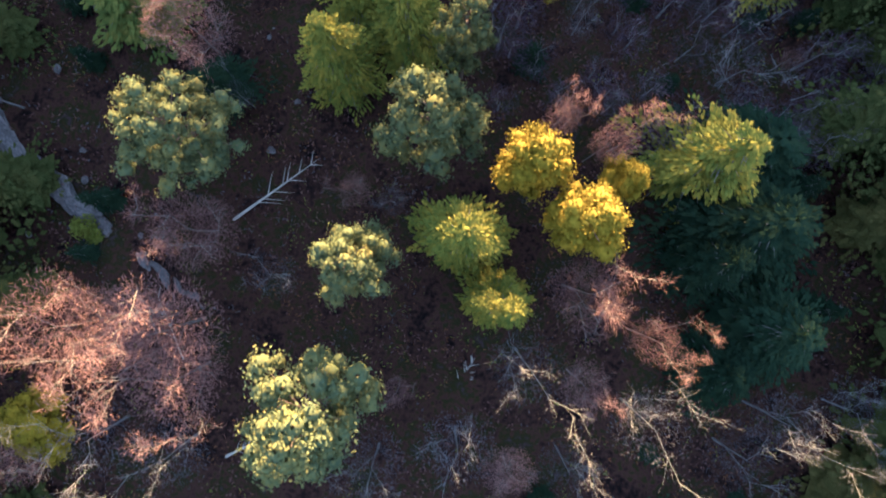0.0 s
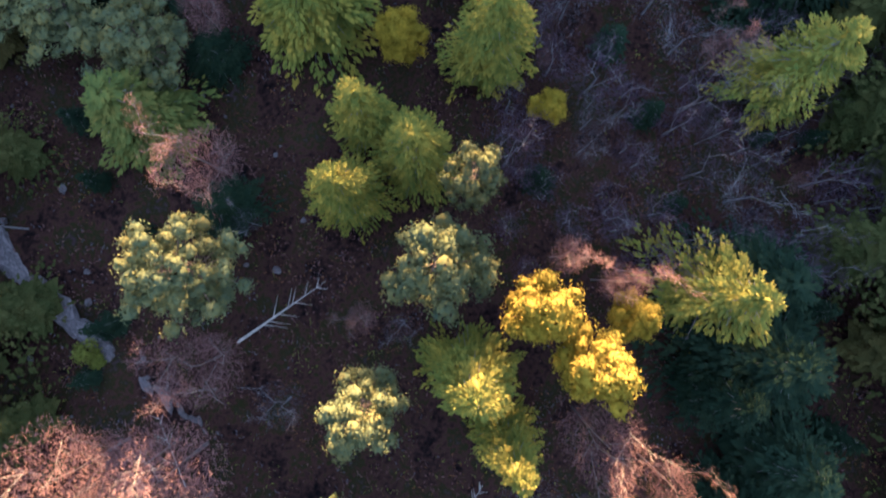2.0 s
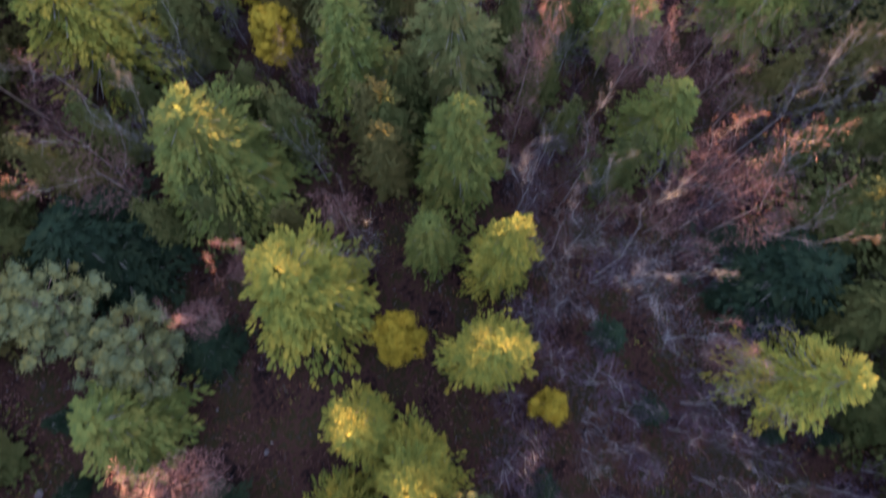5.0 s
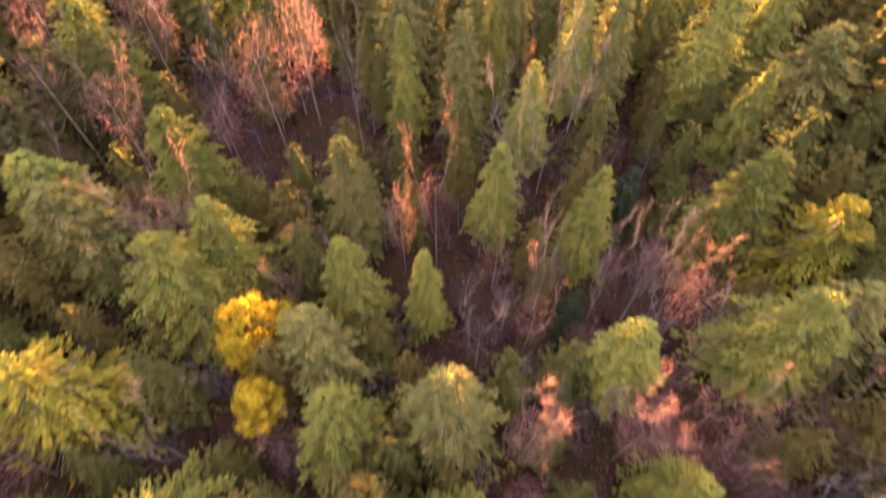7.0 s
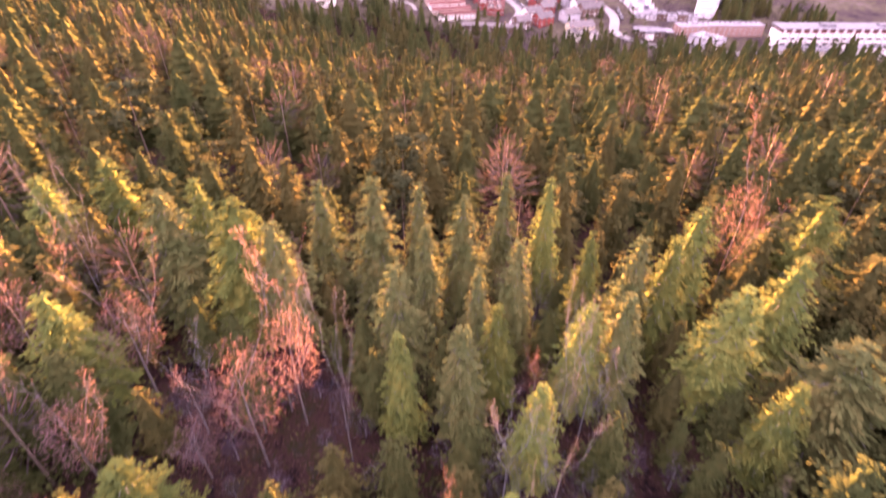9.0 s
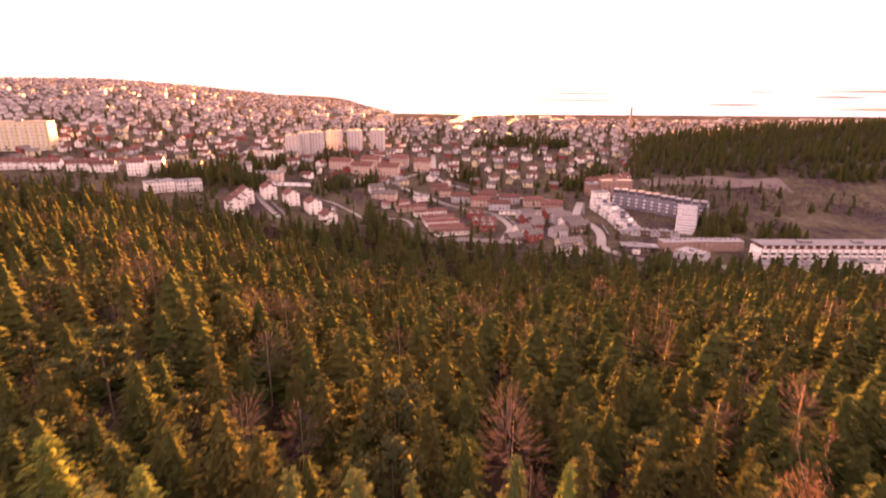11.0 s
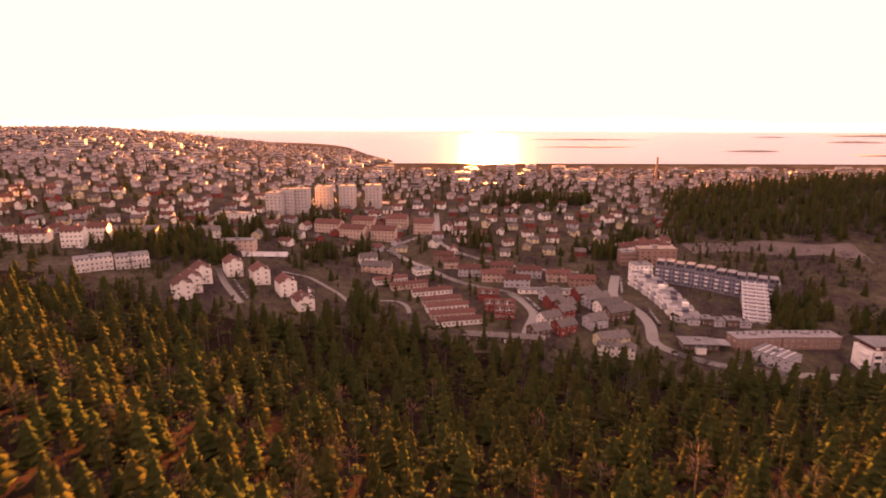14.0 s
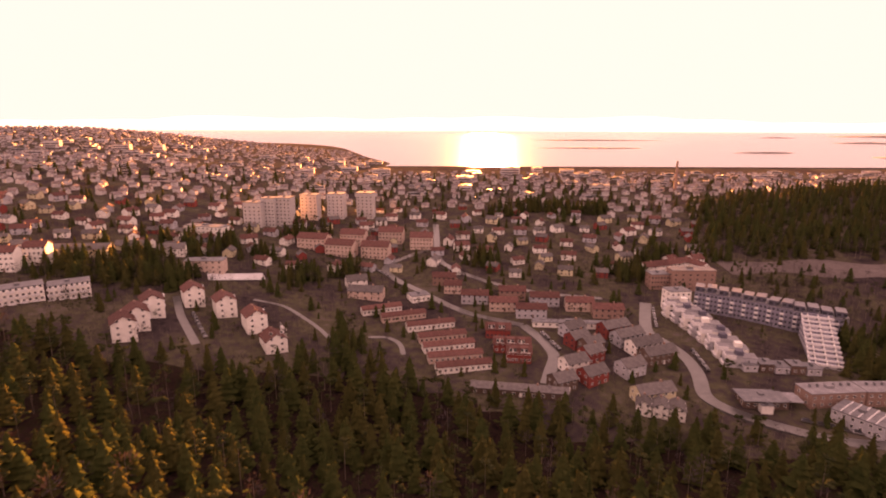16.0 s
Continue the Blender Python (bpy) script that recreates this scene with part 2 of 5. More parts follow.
def clump_foliage(r, centres, sizes, per, leaf):
    """Tufts of needles standing out of each clump."""
    c, s = np.repeat(centres, per, 0), np.repeat(sizes, per)
    d = unit(r.normal(0, 1, (len(c), 3)) + [0, 0, 0.35])
    b = c + d * (s * r.uniform(0.45, 0.95, len(c)))[:, None] * [1, 1, 0.65]
    along = unit(0.35 * d + unit(np.cross(d, r.normal(0, 1, d.shape)))) * (leaf * r.uniform(0.6, 1.4, len(c)))[:, None]
    wide = unit(np.cross(along, d + r.normal(0, 0.8, d.shape))) * (leaf * 0.3)
    return kites(b, along, wide)


def clump_cores(r, centres, sizes, rows=4, sides=6):
    """Close masses inside the clumps."""
    vs, fs = [], []
    a = np.linspace(0, 2 * np.pi, sides, endpoint=False)
    e = np.linspace(-1.2, 1.35, rows)
    k = np.arange(rows - 1)[:, None] * sides
    i = np.arange(sides)[None]
    f = np.stack([k + i, k + (i + 1) % sides, k + sides + (i + 1) % sides, k + sides + i], -1).reshape(-1, 4)
    for n, (c, s) in enumerate(zip(centres, sizes)):
        ee, aa = np.meshgrid(e, a, indexing="ij")
        q = s * r.uniform(0.42, 0.72, ee.shape)
        vs.append(np.stack([np.cos(aa) * np.cos(ee) * q, np.sin(aa) * np.cos(ee) * q, np.sin(ee) * q * 0.7], -1).reshape(-1, 3) + c)
        fs.append(f + n * rows * sides)
    return np.concatenate(vs), np.concatenate(fs)


def tubes(segments, sides=5):
    """Tapered limbs from (start, end, start radius, end radius)."""
    verts, faces = [], []
    for a, b, ra, rb in segments:
        a, b = Vector(a), Vector(b)
        q = (b - a).to_track_quat("Z", "Y")
        n = len(verts)
        for p, rad in ((a, ra), (b, rb)):
            for k in range(sides):
                t = 2 * math.pi * k / sides
                verts.append(tuple(p + q @ Vector((math.cos(t) * rad, math.sin(t) * rad, 0))))
        for k in range(sides):
            l = (k + 1) % sides
            faces.append((n + k, n + l, n + sides + l, n + sides + k))
        faces.append(tuple(n + sides + k for k in range(sides)))
    return verts, faces


def trunk_line(r, height, radius, lean=0.03, pieces=6):
    pts, x, y = [], 0.0, 0.0
    for k in range(pieces + 1):
        pts.append((x, y, height * k / pieces - (0.6 if k == 0 else 0)))
        x += r.normal(0, lean) * height / pieces
        y += r.normal(0, lean) * height / pieces
    rad = [radius * (1 - 0.93 * k / pieces) for k in range(pieces + 1)]
    return [(pts[k], pts[k + 1], rad[k], rad[k + 1]) for k in range(pieces)]


def thing(name, label, category, group="", kind=""):
    return tagged(new(name), label, category, group, kind)


def part(name, verts_faces, mat, parent, label="", smooth_faces=False):
    verts, faces = verts_faces
    if not isinstance(verts, list):
        verts, faces = verts.tolist(), faces.tolist()
    ob = new(name, mesh_of(name, verts, faces, mat, smooth_faces))
    ob.parent = parent
    if label:
        ob["label"] = label
    return ob


def spruce_limbs(r, height, radius, count, bare=0.12):
    """Bare inner lengths of the boughs, drooping from the trunk."""
    segs = []
    for k in range(count):
        u, az = r.uniform(0.02, 0.86), r.uniform(0, 6.283)
        reach = radius * (1 - u) ** 0.78 * r.uniform(0.6, 1.05) + 0.15
        z = height * (bare + (1 - bare) * u) + 0.12
        pts = [(math.cos(az) * reach * s, math.sin(az) * reach * s, z + reach * ((0.35 * u - 0.1) * s - 0.42 * s * s)) for s in (0.0, 0.42, 0.85)]
        segs += [(pts[0], pts[1], 0.034, 0.022), (pts[1], pts[2], 0.022, 0.008)]
    return segs


def spruce_tree(seed, height=17.0, radius=2.6, mat="spruce", label="tall green Norway spruce with drooping boughs", whorls=24, per=9, twigs=23, sparse=0.0, power=0.72):
    r = np.random.RandomState(seed)
    t = thing("spruce", label, "tree", "spruces of the hillside")
    part("trunk", tubes(trunk_line(r, height * 0.97, 0.17, 0.008) + spruce_limbs(r, height, radius, whorls * 4), 4), M["limb"], t)
    foliage = spruce_foliage(r, height, radius, whorls, per, twigs, 0.12, sparse, tuft=0.215 + 0.034 * radius, width=0.88, power=power)
    inner = tiers(r, height * 0.96, radius * (0.74 - 3.2 * sparse), int(whorls * 0.8), 14, 0.12)
    part("crown", together(foliage, inner), M[mat], t, smooth_faces=True)
    return t


def pine_tree(seed, height=14.0, radius=3.0, mat="pine", label="broad grey-green Scots pine with a soft rounded crown", clumps=75, per=60, leaf=0.2):
    r = np.random.RandomState(seed)
    t = thing("pine", label, "tree", "pines of the hillside")
    trunk = trunk_line(r, height * 0.9, 0.2, 0.02)
    u = r.uniform(0, 1, clumps)
    az = r.uniform(0, 6.283, clumps)
    rad = radius * np.sin(np.pi * (0.16 + 0.8 * u)) ** 0.8 * r.uniform(0.35, 1.0, clumps)
    centres = np.stack([np.cos(az) * rad, np.sin(az) * rad, height * (0.42 + 0.54 * u)], -1)
    limbs = [((0, 0, max(2.0, c[2] - 0.35 * abs(q) - 0.6)), tuple(c), 0.05, 0.015) for c, q in zip(centres[::2], rad[::2])]
    part("trunk", tubes(trunk + limbs, 4), M["spruce_bark"], t)
    sizes = r.uniform(0.5, 0.95, clumps)
    part("crown", together(clump_foliage(r, centres, sizes, per, leaf), clump_cores(r, centres, sizes)), M[mat], t, smooth_faces=True)
    return t


def birch_frame(r, height, radius, limbs, forks, lift=1.5, stout=1.0):
    """A forked trunk with limbs: segments, and the points and ways at which twigs start."""
    segs = trunk_line(r, height * 0.86, 0.11, 0.022)
    tips = []
    for k in range(limbs):
        u = 0.36 + 0.63 * k / limbs
        i = min(len(segs) - 1, int(u * len(segs)))
        a = Vector(segs[i][0]).lerp(Vector(segs[i][1]), u * len(segs) - i)
        az = k * 2.4 + r.uniform(-0.4, 0.4)
        length = 1.25 * radius * (1.0 - 1.3 * max(0.0, u - 0.45)) * r.uniform(0.6, 1.0)
        d = Vector((math.cos(az), math.sin(az), lift + r.uniform(-0.15, 0.3))).normalized()
        m = a + d * length * 0.5 + Vector((0, 0, 0.05 * length))
        e = a + d * length + Vector((0, 0, 0.12 * length))
        rad = 0.036 * stout * (1.15 - u)
        segs += [(tuple(a), tuple(m), rad, rad * 0.6), (tuple(m), tuple(e), rad * 0.6, 0.008)]
        tips += [(a.lerp(m, 0.6), d), (m, d), (m.lerp(e, 0.5), d), (e, d)]
        for f in range(forks):
            s = r.uniform(0.3, 0.95)
            b = a.lerp(m, s * 2) if s < 0.5 else m.lerp(e, s * 2 - 1)
            w = (d + Vector(r.normal(0, 0.55, 3).tolist()) + Vector((0, 0, 0.25))).normalized()
            c = b + w * length * r.uniform(0.28, 0.5)
            segs.append((tuple(b), tuple(c), rad * 0.4, 0.006))
            tips += [(b.lerp(c, 0.5), w), (c, w)]
    return segs, tips


def twig_cloud(r, tips, per, length, width):
    p = np.repeat(np.array([tuple(a) for a, _ in tips]), per, 0)
    d = np.repeat(np.array([tuple(b) for _, b in tips]), per, 0)
    d = unit(d + r.normal(0, 0.6, d.shape) + [0, 0, 0.15])
    p = p + d * r.uniform(-0.1, 0.9, len(p))[:, None] * length * 0.6 + r.normal(0, 0.12, p.shape)
    along = unit(d + r.normal(0, 0.35, d.shape)) * (length * r.uniform(0.5, 1.2, len(p)))[:, None]
    wide = unit(np.cross(along, r.normal(0, 1, d.shape))) * width
    return kites(p, along, wide)


def twig_dome(r, height, radius, count, length, width):
    """Fine outer twigs that round a bare crown off."""
    d = unit(r.normal(0, 1, (count, 3)))
    lumps = unit(r.normal(0, 1, (9, 3)))
    bulge = 0.75 + 0.35 * np.clip((d @ lumps.T).max(1) * 2 - 1, 0, 1)
    p = d * (r.uniform(0.1, 1, count) ** 0.45 * bulge)[:, None] * [radius * 0.92, radius * 0.92, height * 0.33] + [0, 0, height * 0.66]
    along = unit(0.7 * d + r.normal(0, 0.75, d.shape) + [0, 0, 0.3]) * (length * r.uniform(0.4, 1.0, count))[:, None]
    return kites(p, along, unit(np.cross(along, r.normal(0, 1, d.shape))) * width)


def birch_tree(seed, height=12.0, radius=3.0, label="leafless birch with pinkish twigs and pale trunk", limbs=17, forks=5, per=14, length=0.48, width=0.014, mat="twig"):
    r = np.random.RandomState(seed)
    t = thing("birch", label, "tree", "bare birches of the hillside")
    segs, tips = birch_frame(r, height, radius, limbs, forks, stout=1.0 if mat == "twig" else 0.75)
    part("trunk", tubes(segs, 4), M["birch_bark" if mat == "twig" else "grey_bark"], t)
    part("crown", together(twig_cloud(r, tips, max(2, per // 5), length, width), twig_dome(r, height, radius, 112 * per, length, width * 1.25)), M[mat], t)
    return t


TEMPLATES = []


def model(t):
    TEMPLATES.append(t)
    return t


def stand(t, x, y, height=1.0, girth=1.0, turn=0.0, lean=0.0, z=None, label=""):
    m = pose(x, y, (ground_z(x, y) if z is None else z), lean, 0, turn) @ Matrix.Diagonal((girth, girth, height, 1))
    made = copy_thing(t, m)
    if label:
        made["label"] = label
    return made

# The trees near the flight: x, y, height, crown radius
GREY_PINES = [
    (-18.1, 7.9, 11.7, 4.2), (-23.7, 24.7, 7.7, 4), (-31.1, 28.3, 6.5, 4.5),
]
TALL_PINES = [
    (-5.8, -0.7, 14, 2.6), (-8.6, -10.6, 14.6, 4.2), (1.4, 14.2, 14.7, 2), (-0.8, 8.6, 14, 3.4),
]
SPARSE_SPRUCES = [
    (18.6, 6.4, 13, 3.6), (25.6, 23.3, 12.4, 3.6), (-31.3, 52.3, 12.9, 5.2), (33.2, 65.5, 15.4, 5),
]
DARK_SPRUCES = [
    (22.2, 2, 13, 4.4), (19.5, -0.8, 11.9, 2.4), (24.3, -5.8, 10.8, 3.4), (20.2, -8.7, 9.7, 2.7), (-17.8, 12.8, 5.6, 2.2),
    (-19.5, 25.4, 4.8, 2.1), (22.9, 7.5, 11, 3.8), (27.1, 31.5, 11.5, 4.6), (-30.2, 33.9, 9, 4.5), (-28, 32.9, 5.1, 4.2),
    (11.5, 61.1, 11, 1.7), (17.9, 73.2, 13.2, 2.1),
]
GREEN_SPRUCES = [
    (-24.3, 20, 8.3, 3.5), 
    (0.6, 41.5, 14.7, 3.3), (-8.7, 50.2, 13.9, 3.2), (18, 45.1, 11, 2.9), (-1.7, 34.5, 9, 2), (-8.5, 62.1, 15, 2.9),
    (-2, 61.9, 14.1, 1.8), (4.8, 72.7, 14.2, 2.4), (28.2, 70.4, 15.9, 4.1), (14.8, 55.8, 13.9, 2.7), (-20, 65.7, 14.9, 3.1),
    (-24.9, 73.7, 16.4, 3.5), (-37.1, 70.6, 13.3, 4.4), (13.4, 68.4, 13.7, 2.1), (16.3, 100.1, 19.3, 2.3), (-4.6, 87.1, 16.6, 2.1),
]
GREEN_SPRUCES_FURTHER = [
    (8.5, 82.3, 15.1, 2.7), (29.8, 91.3, 18.2, 4), (31.8, 82.3, 15.1, 2.8), (25.5, 99, 19, 2.9), (13.9, 70.4, 13.9, 2.2),
    (-39, 90.5, 16.1, 4.2), (5.2, 91.1, 16.2, 2.7), (14.6, 91.1, 16.2, 3.1), (44.4, 104.2, 21.6, 4.1), (37.3, 95.2, 18.8, 3.6),
    (29.8, 103.7, 20.4, 3.4), (13.3, 110.7, 21.2, 2.7), (-31.2, 110.7, 19, 3.6), (-44.7, 116.1, 17.6, 4.1), (-50.6, 110.7, 17.2, 4.5),
]
GOLDEN_SPRUCES = [
    (-0, 50.8, 16.9, 3.5), (-11.1, 56.7, 13.8, 3.5), (-9.2, 70.9, 16.9, 2.9), (-34.1, 67.5, 13.3, 4.5),
    (33, 58.8, 13.9, 3.9), (-8.5, 107.6, 22.9, 3.4), (-3.2, 108, 22, 2.6), (2.2, 106.6, 20.9, 3), (-2.2, 101.3, 19.7, 2.4),
    (3.4, 94.9, 17.7, 2.2), (8.1, 99.2, 19, 2.6), (21.8, 99.5, 19.1, 2.9), (1.6, 87.9, 16.8, 2.9), (-33.5, 105.9, 19.7, 4.2),
    (18.5, 91.6, 17.3, 2.8), (-5.4, 95.6, 17.9, 3.1), (38, 84.8, 17.4, 5.3), (7.9, 112.5, 21.3, 2.8), (-15.9, 110.7, 20.6, 3),
]
GOLDEN_SPRUCES_FURTHER = [
    (-19.7, 101.7, 19.1, 3.8),
]
SUNLIT_SPRUCES = [
    (1.3, 1, 16, 2.5), (3.8, -3.5, 14.9, 1.9), (-11.3, 29.9, 13.5, 4.2), (2.9, 25.1, 14.2, 2.6), (4, 32.7, 14.9, 2.3), (-2.7, 16.7, 12.4, 2.6), (-6.6, 19.6, 10.9, 2.3), (-7.7, 13.7, 13.0, 2.3),
]
BROAD_SPRUCES = [
    (-19.4, 41.1, 14.2, 5.6), (-23.5, 62.4, 14.4, 4.9), (28, 57.1, 15.9, 4.6),
    (-23.8, 102.8, 21, 5.3),
]
YELLOW_TREES = [
    (5.7, 5.6, 14, 2), (9.2, 1.8, 14, 2.2), (12.7, 4.9, 9, 1.5), (-30.1, -13.3, 3.6, 2.4), 
    (7.7, 21.2, 3.8, 1.3), (-4.2, 26.2, 6.3, 1.8), (-15.3, 51.9, 9.7, 1.8), (-16.2, 57.6, 11.6, 2.9),
]
PINK_BIRCHES = [
    (9.8, -2.9, 11.9, 3.1), (14.8, -6.3, 9.8, 1.9), (8.1, 9.1, 10, 1.5), (11.5, 7.3, 11, 1.6), (-17.9, 1.2, 7.7, 3.6),
    (-18.9, -5.7, 10.4, 4.4), (-21.1, -5.4, 10.3, 3.5), (-18.2, -9.1, 9.3, 3.7), (-24.9, -5.3, 11.1, 4.2), (-3.4, -10.9, 3.6, 1.3),
    (-30.5, -15.7, 4.5, 2.1), (4.9, -16.2, 5.4, 2.2), (10.1, -9.7, 7.7, 2), (-6.8, 4.4, 5, 1.5), (-18.4, 15.8, 8.1, 3.2),
    (-15.6, 31.3, 8.5, 1.7), (-19.1, 27.5, 7, 1.9), (21.2, 25.3, 6.2, 2.2), (6.3, 49, 12, 2.3), (14.8, 49.3, 12, 2.4),
]
PINK_BIRCHES_FURTHER = [
    (19.2, 39.1, 12.5, 2.7), (22.9, 36, 13.2, 3.8), (-27.2, 38.2, 10.6, 3.8), (5.8, 45.2, 9, 1.7), (13.3, 36.7, 8.2, 1.6),
    (-33.1, 47.6, 8.8, 3.4), (-4.3, 67.7, 13.7, 1.8), (-1.1, 68.8, 15.8, 1.8), (7.2, 58.8, 11.9, 2), (20.7, 60.4, 12.9, 2.4),
    (-27, 68.4, 12.8, 2.9), (-23.5, 67.9, 13, 2.7), (-15.1, 63.1, 7.9, 1.9), (-32.8, 91.3, 16.7, 3.9), (-18.9, 83.9, 17.7, 4.6),
    (-15.6, 88.7, 17.5, 3.5), (-33.6, 80.2, 14.4, 3.4), (-45.2, 93.2, 15, 3.8), (38.4, 109.9, 21.1, 4),
]
GREY_BIRCHES = [
    (5.8, -7.9, 10.7, 3.2), (14.2, -11.8, 9.6, 3.6), (1.1, -14.1, 7.5, 3.6), (24.2, -12, 7.6, 3.3), (-19.2, -14.8, 7.1, 3.4),
    (-24.5, -13.4, 6.9, 3.8), (-5, -15.7, 6.4, 3.4), (-12.6, -2.2, 3.7, 2.5), (30, -11.6, 5.6, 3.1), (21.6, -14.9, 6.5, 3.3),
    (9.1, -15.7, 6.4, 2.6), (22.6, 13.8, 4.8, 3.6), (10.5, 17.8, 5.2, 2), (-15.6, 11.5, 4.8, 1.4), (22.3, 23.1, 5.5, 3),
    (-3.9, 3.6, 5, 1.6), (-6.9, 32.9, 7.9, 2.3), (16.2, 30, 5.6, 3.4), (10.8, 19.9, 4.9, 2), (10.7, 34.9, 6.1, 2.7),
]
GREY_BIRCHES_FURTHER = [
    (-11.2, 40.6, 8.5, 1.6), (16.1, 31.4, 6.8, 2.8), (9.1, 29.4, 5.6, 2.7), (18.5, 26.6, 4.3, 3.4), (-22, 48.6, 10.4, 2.5),
    (10.3, 39.1, 9.5, 2.2), (13.8, 62.3, 12.1, 1.7), (17.2, 62.2, 13.1, 2.4), (2.7, 57.6, 9.9, 2.4), (7, 72.1, 12.1, 1.4),
    (8.5, 62.9, 11.2, 2), (11.3, 84.4, 16.3, 1.8), (-42.2, 101.7, 17.1, 2.8), (-9.9, 84, 15.2, 1.9),
]

MODELS = {
    "young": [spruce_tree(71 + k, 5.0, 1.6, "spruce_shaded", "young dark spruce between the taller trees", 12, 7, 12) for k in range(2)],
    "green": [spruce_tree(11 + k, 16.0, 2.6) for k in range(4)],
    "golden": [spruce_tree(21 + k, 16.0, 2.8, "spruce_pale", "tall spruce with golden-green boughs") for k in range(3)],
    "green_slim": [spruce_tree(15 + k, 16.0, 2.6, twigs=12) for k in range(3)],
    "golden_slim": [spruce_tree(24 + k, 16.0, 2.8, "spruce_pale", "tall spruce with golden-green boughs", twigs=12) for k in range(2)],
    # spruces whose sunlit look is put into the needle colour
    "sunlit": [spruce_tree(101 + k, 14.0, 3.0, "spruce_sun_gold", "dense spruce, sunlight on its top put into golden needles", 22, 10, 30, power=0.62) for k in range(3)],
    "sparse": [spruce_tree(26 + k, 14.0, 3.6, "spruce_sun_gold", "thinly branched golden spruce, limbs showing", 20, 8, 34, 0.1) for k in range(2)],
    "dark": [spruce_tree(31 + k, 12.0, 3.2, "spruce_shaded", "dark green spruce, the slope's shade put into its needle colour") for k in range(2)],
    "broad": [spruce_tree(35 + k, 14.0, 4.8, "spruce", "broad shaggy spruce with long drooping boughs", 24, 10, 32) for k in range(2)],
    "grey_pine": [pine_tree(41 + k, 11.0, 4.0, clumps=130, per=74) for k in range(2)],
    "tall_pine": [pine_tree(44 + k, 14.0, 3.2, "pine", "tall pine with a sunlit yellow-green top", 105, 74) for k in range(3)],
    "yellow": [pine_tree(47 + k, 12.0, 2.2, "yellow", "dense tree, sunlight put into its bright yellow needle colour", 95, 80, 0.2) for k in range(3)],
    "pink": [birch_tree(51 + k, 11.0, 3.0, per=26, length=0.5, width=0.0125) for k in range(4)],
    "pink_slim": [birch_tree(91 + k, 11.0, 3.0, limbs=14, forks=4, per=13, length=0.5, width=0.0155) for k in range(3)],
    "grey": [birch_tree(61 + k, 8.0, 3.0, "bare grey shrubby tree with spreading branches", 18, 6, 11, 0.4, 0.012, "grey_twig") for k in range(4)],
    }
SIZES = {"green_slim": (16.0, 2.6), "golden_slim": (16.0, 2.8), "young": (5.0, 1.6), "green": (16.0, 2.6), "golden": (16.0, 2.8), "sparse": (14.0, 3.6), "sunlit": (14.0, 3.0), "dark": (12.0, 3.2), "broad": (14.0, 4.8), "grey_pine": (11.0, 4.0), "tall_pine": (14.0, 3.2), "yellow": (12.0, 2.2), "pink": (11.0, 3.0), "pink_slim": (11.0, 3.0), "grey": (8.0, 3.0)}
for some in MODELS.values():
    TEMPLATES.extend(some)
STANDS = [
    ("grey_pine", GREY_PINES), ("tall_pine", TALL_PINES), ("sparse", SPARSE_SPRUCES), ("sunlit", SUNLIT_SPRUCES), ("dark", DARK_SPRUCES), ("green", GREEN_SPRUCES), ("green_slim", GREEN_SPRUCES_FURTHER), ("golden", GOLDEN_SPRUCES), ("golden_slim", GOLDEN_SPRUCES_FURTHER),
    ("broad", BROAD_SPRUCES), ("yellow", YELLOW_TREES), ("pink", PINK_BIRCHES), ("pink_slim", PINK_BIRCHES_FURTHER), ("grey", GREY_BIRCHES + GREY_BIRCHES_FURTHER),
]
GIRTH = {"pink": 0.95, "pink_slim": 0.95, "grey": 0.85, "grey_pine": 1.05, "tall_pine": 1.1, "yellow": 1.15}
rt = np.random.RandomState(8)
taken = []
for kind, rows in STANDS:
    for n, (x, y, height, radius) in enumerate(rows):
        tall, wide = SIZES[kind]
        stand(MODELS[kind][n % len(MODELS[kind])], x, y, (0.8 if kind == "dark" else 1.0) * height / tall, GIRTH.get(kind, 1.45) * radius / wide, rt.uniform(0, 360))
        taken.append((x, y, radius))

# ---- the rest of the wood ----
EDGE_X = (-420, -212, -134, -107, -80, -65, -38, -17, 12, 34, 51, 85, 101, 127, 148, 420)
EDGE_Y = (478, 418, 411, 416, 416, 426, 434, 419, 408, 402, 396, 389, 386, 378, 372, 340)


def wood_edge(x):
    return np.interp(x, EDGE_X, EDGE_Y)


def scatter(r, count, x0, x1, y0, y1, gap, taken_spots, allowed):
    """Spots that keep their distance from one another."""
    cell, grid, out = gap, {}, []
    for x, y in taken_spots:
        grid.setdefault((int(x // cell), int(y // cell)), []).append((x, y))
    for _ in range(count):
        x, y = r.uniform(x0, x1), r.uniform(y0, y1)
        if not allowed(x, y):
            continue
        i, j = int(x // cell), int(y // cell)
        if any((x - a) ** 2 + (y - b) ** 2 < gap * gap for di in (-1, 0, 1) for dj in (-1, 0, 1) for a, b in grid.get((i + di, j + dj), ())):
            continue
        grid.setdefault((i, j), []).append((x, y))
        out.append((x, y))
    return out


